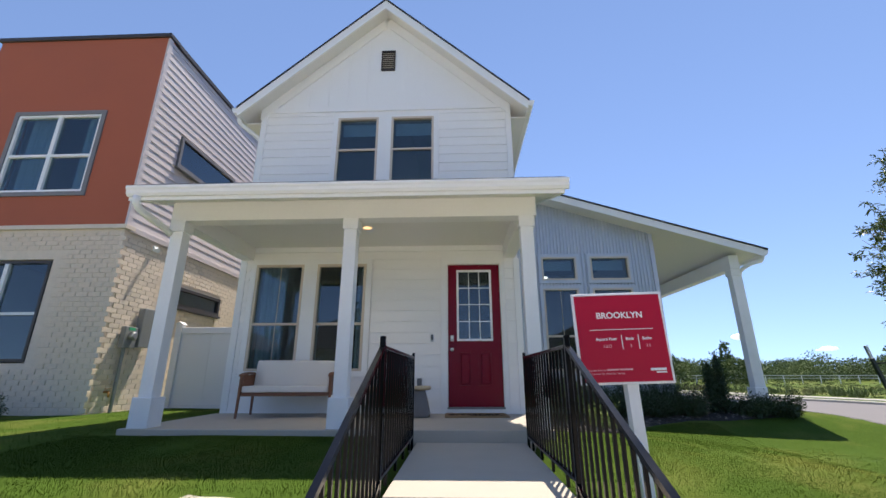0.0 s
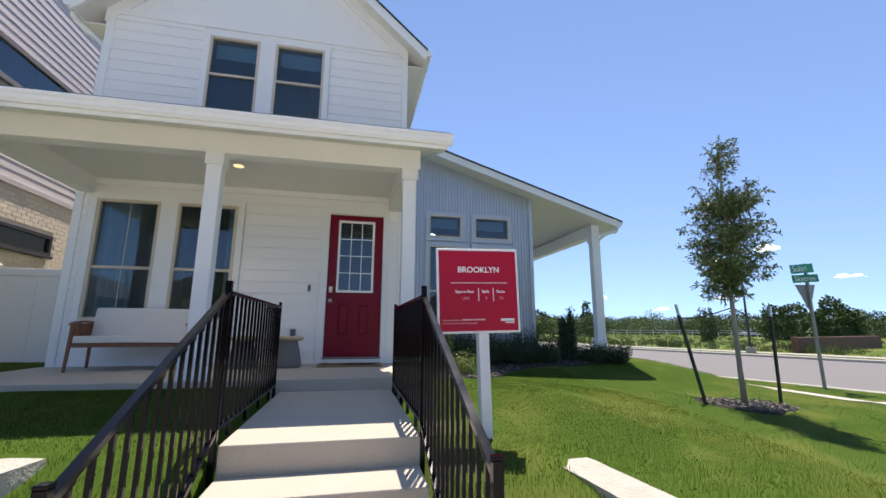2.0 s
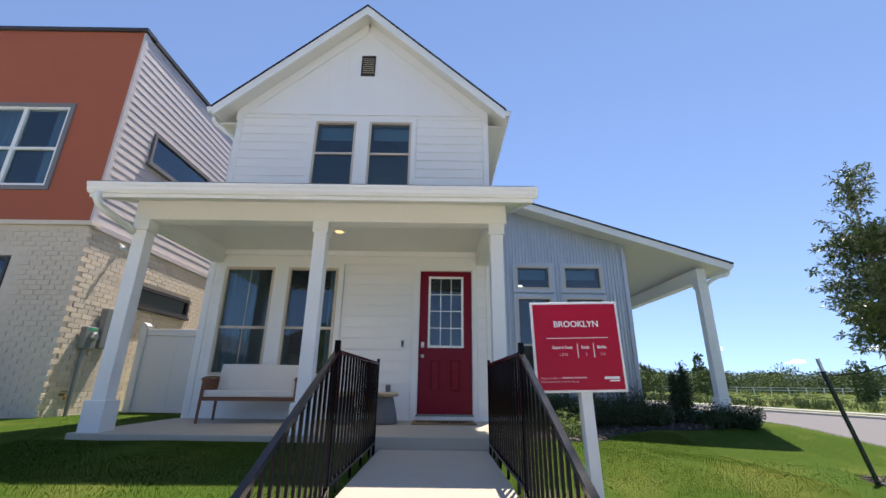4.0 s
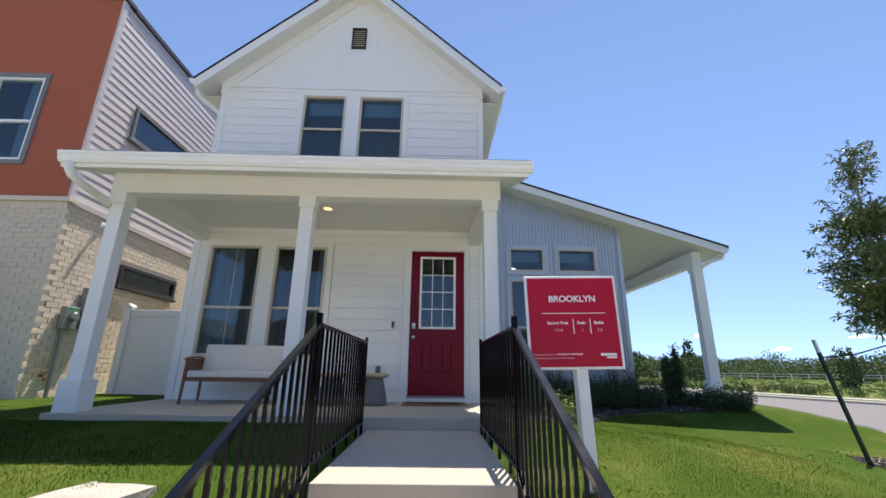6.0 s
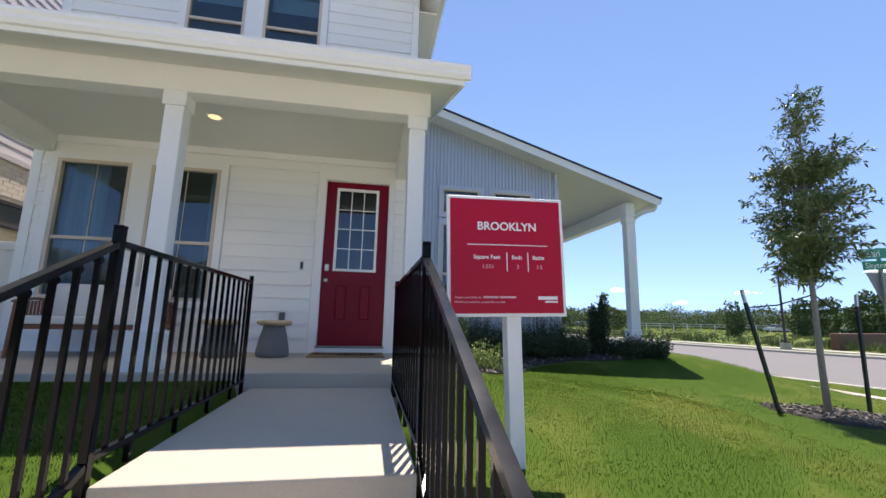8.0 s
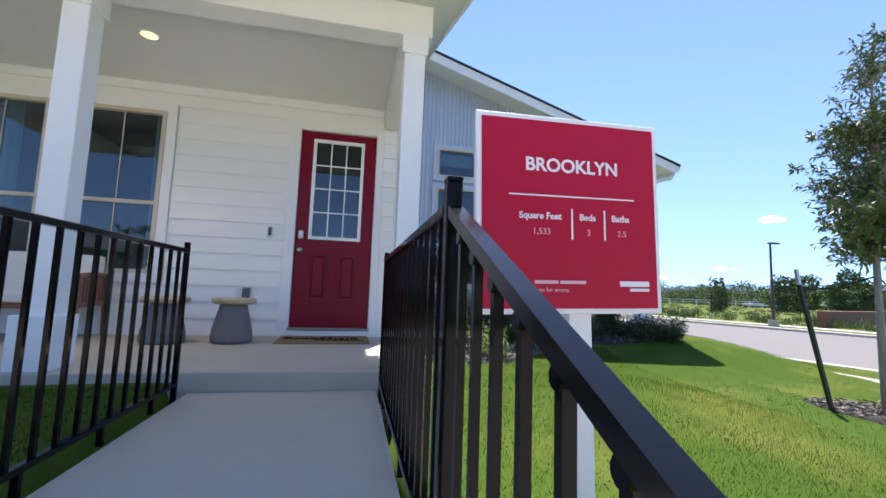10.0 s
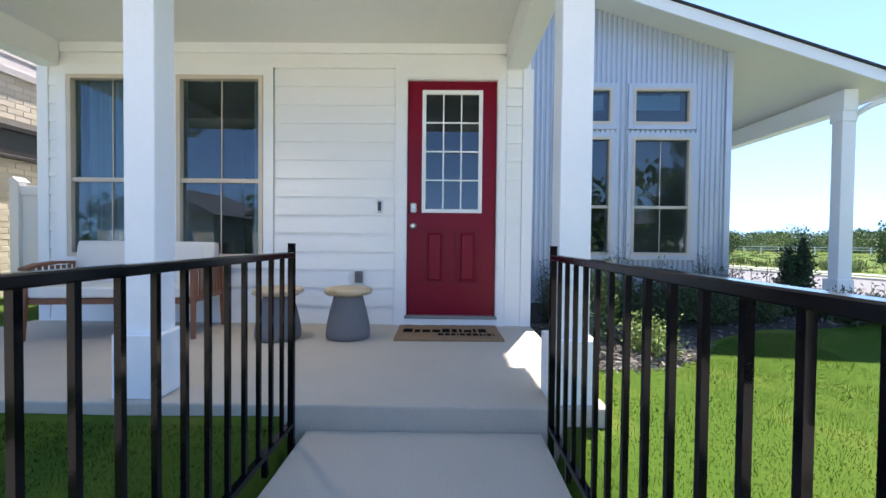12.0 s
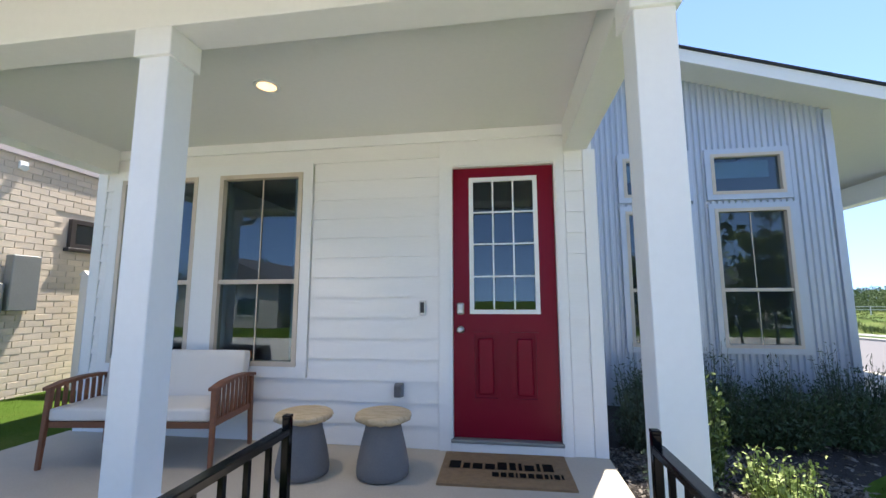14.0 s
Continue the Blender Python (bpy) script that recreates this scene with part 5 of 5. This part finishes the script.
grass(1.0, 4.6, 2.3, 8.4, 230000, 0.022, on_lawn, 1, "short mown sunny green lawn grass")
grass(4.6, 11.4, 2.4, 13.5, 170000, 0.026, on_lawn, 2, "short mown green lawn grass by the pavement")
grass(-4.2, -0.4, 2.6, 5.46, 110000, 0.024, on_lawn, 3, "shaded mown green lawn grass")
grass(-10.5, -4.05, 3.5, 9.4, 80000, 0.024, lambda x, y: on_lawn(x, y) and not (x < NX + 0.03 and y > 7.0), 4, "mown green lawn grass between the houses")
grass(-1.2, -0.4, 2.2, 3.5, 6000, 0.04, lambda x, y: True, 5, "grass on the bank beside the steps")
grass(1.0, 1.95, 2.2, 3.5, 8000, 0.04, lambda x, y: True, 6, "grass on the sunny bank beside the steps")

# side pavement, street signs, lamp, monument wall
def side_pavement():
    bm = bmesh.new()
    rows = []
    for i in range(40):
        y = -0.9 + i * 0.345
        x = 8.85
        rows.append([bm.verts.new((px, y, land(px, y) + dz)) for px, dz in ((x, -0.08), (x, 0.022), (x + 0.8, 0.022), (x + 0.8, -0.08))])
    for p, q in zip(rows, rows[1:]):
        for k in range(3):
            bm.faces.new((p[k], q[k], q[k + 1], p[k + 1]))
    bmesh.ops.recalc_face_normals(bm, faces=bm.faces[:])
    tagged(part("pavement", bm, CONCRETE), "pale concrete side pavement through the lawn", "pavement", kind="structure")


side_pavement()

SIGNGREEN = surf("green_street_sign", (0.006, 0.25, 0.13), 0.4, vary=0.05)


def street_sign():
    x, y, z = 10.87, 8.11, -0.82
    t = thing("street_sign", x, y, z, "green street name signs above a turned yield sign", "street sign")
    part("pole", bar(bmesh.new(), (x, y, z - 0.2), (x - 0.02, y, 2.05), 0.05, 0.05, (0, 1, 0)), METERGREY, t)
    m1 = Matrix.Translation((x - 0.16, y - 0.03, 1.92)) @ Matrix.Rotation(radians(2), 4, "Z") @ Matrix.Rotation(radians(-6), 4, "Y")
    b1 = part("blade", B(-0.36, 0.36, -0.006, 0.006, -0.105, 0.105, bev=0.004, m=m1), SIGNGREEN, t)
    lettering("Solari", 0.2, -0.08, -0.06, SIGNWHITE, b1, m1 @ Matrix.Translation((0, -0.0075, 0)))
    m2 = Matrix.Translation((x - 0.10, y - 0.03, 1.69)) @ Matrix.Rotation(radians(-14), 4, "Z") @ Matrix.Rotation(radians(-3), 4, "Y")
    b2 = part("blade", B(-0.30, 0.30, -0.006, 0.006, -0.09, 0.09, bev=0.004, m=m2), SIGNGREEN, t)
    lettering("Skytree", 0.16, -0.01, -0.055, SIGNWHITE, b2, m2 @ Matrix.Translation((0, -0.0075, 0)))
    part("yield_plate", prism([(x - 0.36, 1.54), (x + 0.24, 1.56), (x - 0.03, 0.92)], "y", y + 0.028, y + 0.034), METERGREY, t, "bare grey back of a triangular sign")


street_sign()

FAR_TURN = ROAD_TURN


def far_place(u, v):
    p = FAR_TURN @ Vector((u, v, 0))
    return p.x, p.y


def lamp_post(x, y, h, label):
    z = land(x, y)
    t = thing("street_lamp", x, y, z, label, "street lamp")
    part("footing", rod(bmesh.new(), [(x, y, z - 0.1), (x, y, z + 0.35)], [0.26, 0.26], 14), KERB, t)
    part("pole", rod(bmesh.new(), [(x, y, z + 0.35), (x, y, z + h)], [0.075, 0.055], 10), BRONZE, t)
    part("lamp_head", B(x - 0.1, x + 0.62, y - 0.12, y + 0.12, z + h, z + h + 0.09, bev=0.02), BRONZE, t)


lamp_post(24.35, 21.8, 4.75, "dark slim street lamp on a concrete footing")


def verge_tufts(u0, u1, v0, v1, n, h, label, seed):
    r = np.random.default_rng(seed)
    cs, ws, ls = [], [], []
    for _ in range(n):
        px, py = far_place(r.uniform(u0, u1), r.uniform(v0, v1))
        z = land(px, py)
        hh = h * r.uniform(0.5, 1.2)
        for _ in range(26):
            d = r.normal(0, 0.32, 3)
            d[2] = 1
            cs.append((px + r.normal(0, 0.16), py + r.normal(0, 0.16), z - 0.02))
            ws.append(d)
            ls.append(hh * r.uniform(0.6, 1.1))
    k = len(cs)
    ob = leaf_mesh("tall_grass", np.array(cs), np.array(ws), np.array(ls), r.uniform(0.012, 0.03, k), MEADOW)
    tagged(ob, label, "grass", kind="stuff")


road_strip("pavement", 15.2, 16.6, -12, 200, -1.1, -0.86, KERB, "pale pavement along the far roadside", "pavement", 0.01)
verge_tufts(17.5, 19.5, 2, 30, 110, 0.75, "tufts of dry tall grass beyond the far pavement", 31)
verge_tufts(17, 66, -20, 120, 2200, 0.22, "rough yellow-green meadow grass across the road", 32)

MONUMENT = surf("rust_brown_wall", (0.16, 0.075, 0.045), 0.8, vary=0.2, scale=2, fine=20, bump=0.3)
mx, my = 29.9, 22.4
wall_m = Matrix.Translation((mx, my, -0.9)) @ Matrix.Rotation(radians(20), 4, "Z")
mon = tagged(part("monument_wall", B(-2.6, 15.0, -0.2, 0.2, -0.2, 0.95, bev=0.02, m=wall_m), MONUMENT), "low rust-brown monument wall in the meadow", "wall")


def far_fence():
    t = thing("rail_fence", 40, 70, -0.7, "distant white rail fence across the meadow", "fence")
    for i in range(34):
        x, y = 22 + i * 2.4, 76 - i * 0.5
        part("post", B(x - 0.045, x + 0.045, y - 0.045, y + 0.045, -0.9, 0.35), SIGNWHITE, t)
    for z in (-0.1, 0.3):
        part("rail", bar(bmesh.new(), (22, 76, z), (22 + 33 * 2.4, 76 - 33 * 0.5, z), 0.04, 0.07), SIGNWHITE, t)


far_fence()
CARPAINT = surf("pale_car_paint", (0.65, 0.66, 0.68), 0.25, vary=0.03, coat=0.5)
CARDARK = surf("dark_car_paint", (0.05, 0.06, 0.08), 0.25, vary=0.03, coat=0.5)
CARGLASS = surf("dark_car_glass", (0.02, 0.025, 0.03), 0.1, vary=0.02)


def parked_car(x, y, paint, label):
    z = land(x, y) - 0.01
    t = thing("car", x, y, z, label, "car", group="far parked cars")
    side = [(x - 2.2, z + 0.35), (x - 2.25, z + 0.75), (x - 1.3, z + 0.95), (x + 1.9, z + 0.98), (x + 2.2, z + 0.8), (x + 2.2, z + 0.35)]
    part("body", prism(side, "y", y - 0.88, y + 0.88), paint, t)
    part("cabin", prism([(x - 1.2, z + 0.96), (x - 0.6, z + 1.48), (x + 1.1, z + 1.5), (x + 1.8, z + 0.98)], "y", y - 0.76, y + 0.76), CARGLASS, t)
    part("roof", prism([(x - 0.62, z + 1.485), (x - 0.5, z + 1.53), (x + 1.0, z + 1.55), (x + 1.12, z + 1.505)], "y", y - 0.72, y + 0.72), paint, t)
    for wx in (x - 1.4, x + 1.4):
        for wy in (y - 0.86, y + 0.68):
            part("wheel", rod(bmesh.new(), [(wx, wy, z + 0.33), (wx, wy + 0.18, z + 0.33)], [0.33, 0.33], 14), DARKPLASTIC, t)


for i, (x, y) in enumerate(((79, 70), (85, 74), (93, 67), (102, 62))):
    parked_car(x, y, (CARPAINT, CARDARK)[i % 3 == 2], "pale car parked far across the meadow" if i % 3 != 2 else "dark car parked far across the meadow")


def woods(label, seed, places, material, cell):
    """A far belt of trees: many leafy clumps with an uneven top; one object."""
    r = np.random.default_rng(seed)
    cs, ws, ls, wd = [], [], [], []
    for x, y, h, w in places:
        z = -0.9
        for _ in range(int(cell)):
            d = r.normal(size=3)
            d /= np.linalg.norm(d)
            lump = 1 + 0.22 * math.sin(5 * d[0] + x) * math.cos(4 * d[1] + y) + 0.15 * math.sin(9 * d[2] + x)
            p = np.array([x, y, z + h * 0.52]) + d * np.array([w, w, h * 0.48]) * lump * r.uniform(0.72, 1.05)
            cs.append(p)
            ws.append(d + r.normal(0, 0.7, 3))
            s = h * r.uniform(0.028, 0.06)
            ls.append(s * 1.5)
            wd.append(s * 0.55)
    ob = leaf_mesh("trees", np.array(cs), np.array(ws), np.array(ls), np.array(wd), material)
    return tagged(ob, label, "trees", kind="stuff")


pr = np.random.default_rng(9)
belt = []
for i in range(280):
    a = radians(pr.uniform(6, 88))
    d = pr.uniform(105, 140)
    belt.append((d * math.sin(a), d * math.cos(a), pr.uniform(2.2, 5.2), pr.uniform(3.0, 5.5)))
woods("far belt of dark green trees on the horizon", 61, belt, FARLEAF, 1250)
nearer = [(26, 62, 4.4, 2.6), (31, 66, 4.0, 2.8), (58, 46, 4.6, 2.6), (61, 50, 3.6, 2.4), (49, 34, 4.2, 1.7), (86, 40, 2.6, 5), (92, 33, 3.0, 6), (98, 24, 3.2, 6), (40, 64, 3.6, 2.6)]
woods("mid-distance leafy green trees beyond the meadow", 62, nearer, FARLEAF, 4200)
loose = [(39.3, 40, 3.6, 0.75), (40.1, 40.4, 2.9, 0.7), (38.8, 39.7, 2.5, 0.65), (45, 74, 6.4, 0.7), (45.5, 74.2, 4.6, 0.9)]
woods("loose young trees in the far meadow", 64, loose, FARLEAF, 650)
behind = [(x, -34 - (i % 3) * 4, 6 + (i % 4), 2.6) for i, x in enumerate((-38, -31, -24, 19, 26, 32, 40))] + [(16, -17, 8, 2.6), (20.5, -18, 7, 2.4), (11.5, -17.5, 6, 2.0), (-7, -17.5, 6.5, 2.2)]
woods("leafy trees across the front street", 63, behind, FARLEAF, 600)

# houses across the front street, met only in the windows' reflections
GREYROOF = surf("grey_roof", (0.12, 0.12, 0.13), 0.9, vary=0.2, scale=3)
TANWALL = surf("tan_house_wall", (0.55, 0.50, 0.43), 0.8, vary=0.06, scale=0.5)
for i, x in enumerate((-22, -10, 11, 24)):
    h = thing("house", x, -24, -0.95, "tan gabled house across the front street", "house", group="houses across the street")
    part("wall", B(x - 4.5, x + 4.5, -30, -19.5, -1.0, 2.6), TANWALL, h)
    part("roof", prism([(x - 5.1, 2.55), (x + 5.1, 2.55), (x, 4.9)], "y", -30.4, -19.0), GREYROOF, h)
    part("garage_door", B(x - 3.6, x - 0.6, -19.49, -19.44, -0.95, 1.3), TRIM, h)
    w = part("window", frame_ring(x + 0.9, x + 3.0, 0.0, 1.5, 0.08, -19.49, -19.42), TRIM, h)
    part("pane", B(x + 0.98, x + 2.92, -19.47, -19.46, 0.08, 1.42), GLASS, w)


# ---- the neighbour's bricks ----
def brick_mesh(l, h, d):
    bm = B(-l / 2, l / 2, -d, 0.012, -h / 2, h / 2)
    me = bpy.data.meshes.new("brick")
    bmesh.ops.bevel(bm, geom=[e for e in bm.edges if all(v.co.y < 0 for v in e.verts)], offset=0.003, segments=1, affect="EDGES")
    bm.to_mesh(me)
    bm.free()
    me.materials.append(BRICK)
    return me


BL, BH, BJ = 0.235, 0.082, 0.012
FULL = brick_mesh(BL, BH, 0.007)
side_base = [o for o in neighbour.children if o.name.startswith("side_wall")][0]
front_base = [o for o in neighbour.children if o.name.startswith("front_wall")][0]


def brick_wall(parent, to_world, length, holes, singles):
    """Running bond. Bricks within the stretch singles are objects; the rest are joined."""
    verts, faces = [], []
    src_v = [v.co.copy() for v in FULL.vertices]
    src_f = [tuple(p.vertices) for p in FULL.polygons]
    row, z = 0, -0.34
    while z < 3.27:
        s = BL / 2 + 0.004 - (BL / 2 if row % 2 else 0)
        while s < length:
            if s > BL / 2 and not any(a - BL / 2 < s < b + BL / 2 and c - 0.05 < z < d + 0.05 for a, b, c, d in holes):
                m = to_world @ Matrix.Translation((s, random.uniform(-0.002, 0.002), z)) @ Matrix.Rotation(random.uniform(-0.006, 0.006), 4, "Z")
                if singles(s, z):
                    ob = new("brick", FULL)
                    ob.parent = parent
                    ob.matrix_basis = m
                else:
                    k = len(verts)
                    verts.extend(m @ v for v in src_v)
                    faces.extend(tuple(i + k for i in f) for f in src_f)
            s += BL + BJ
        z += BH + BJ
        row += 1
    me = bpy.data.meshes.new("bricks")
    me.from_pydata(verts, [], faces)
    me.materials.append(BRICK)
    ob = new("bricks", me)
    ob.parent = parent
    tagged(ob, "cream bricks in running bond", kind="stuff")


side_m = Matrix(((0, -1, 0, NX - 0.014), (1, 0, 0, NY + 0.01), (0, 0, 1, 0), (0, 0, 0, 1)))
brick_wall(side_base, side_m, 8.0, [(9.45 - NY, 11.5 - NY, 2.0, 2.58)], lambda s, z: s < 2.6 and z > 0.3)
front_m = Matrix.Translation((-10.45, NY + 0.014, 0))
brick_wall(front_base, front_m, 10.45 + NX - 0.03, [(10.45 - 9.7, 10.45 - 7.65, 0.66, 2.82)], lambda s, z: False)


# ---- small fair-weather clouds far off ----
# emission stands in for sunlight on the clouds
CLOUD = glow_surface("cloud_glow", (0.86, 0.93, 1.0), 0.34)


def cloud(azimuth, elevation, wide, high, seed):
    r = np.random.default_rng(seed)
    R = 1400.0
    a, e = radians(azimuth), radians(elevation)
    c = Vector((R * math.sin(a), R * math.cos(a), R * math.tan(e)))
    across = Vector((math.cos(a), -math.sin(a), 0))
    bm = bmesh.new()
    for _ in range(16):
        f = r.uniform(-1, 1)
        s = high * R * 0.0175 * r.uniform(0.25, 0.5) * (1.1 - abs(f))
        p = c + across * f * wide * R * 0.0087 + Vector((0, 0, s * 0.5))
        bmesh.ops.create_icosphere(bm, subdivisions=2, radius=s, matrix=Matrix.Translation(p) @ Matrix.Diagonal((2.2, 2.2, 0.8, 1)))
    for v in bm.verts:
        v.co += Vector(noise.noise_vector(v.co * 0.08)) * 2.2
    tagged(part("cloud", bm, CLOUD, smooth=True), "small white fair-weather cloud low in the sky", "cloud", kind="structure")


for i, (az, el, wd, hg) in enumerate(((40, 2.3, 1.8, 0.7), (46.5, 3.4, 3.0, 0.6), (51, 8.6, 2.2, 1.1), (33, 3.8, 1.6, 0.8), (57, 5.2, 2.4, 0.7))):
    cloud(az, el, wd, hg, 80 + i)
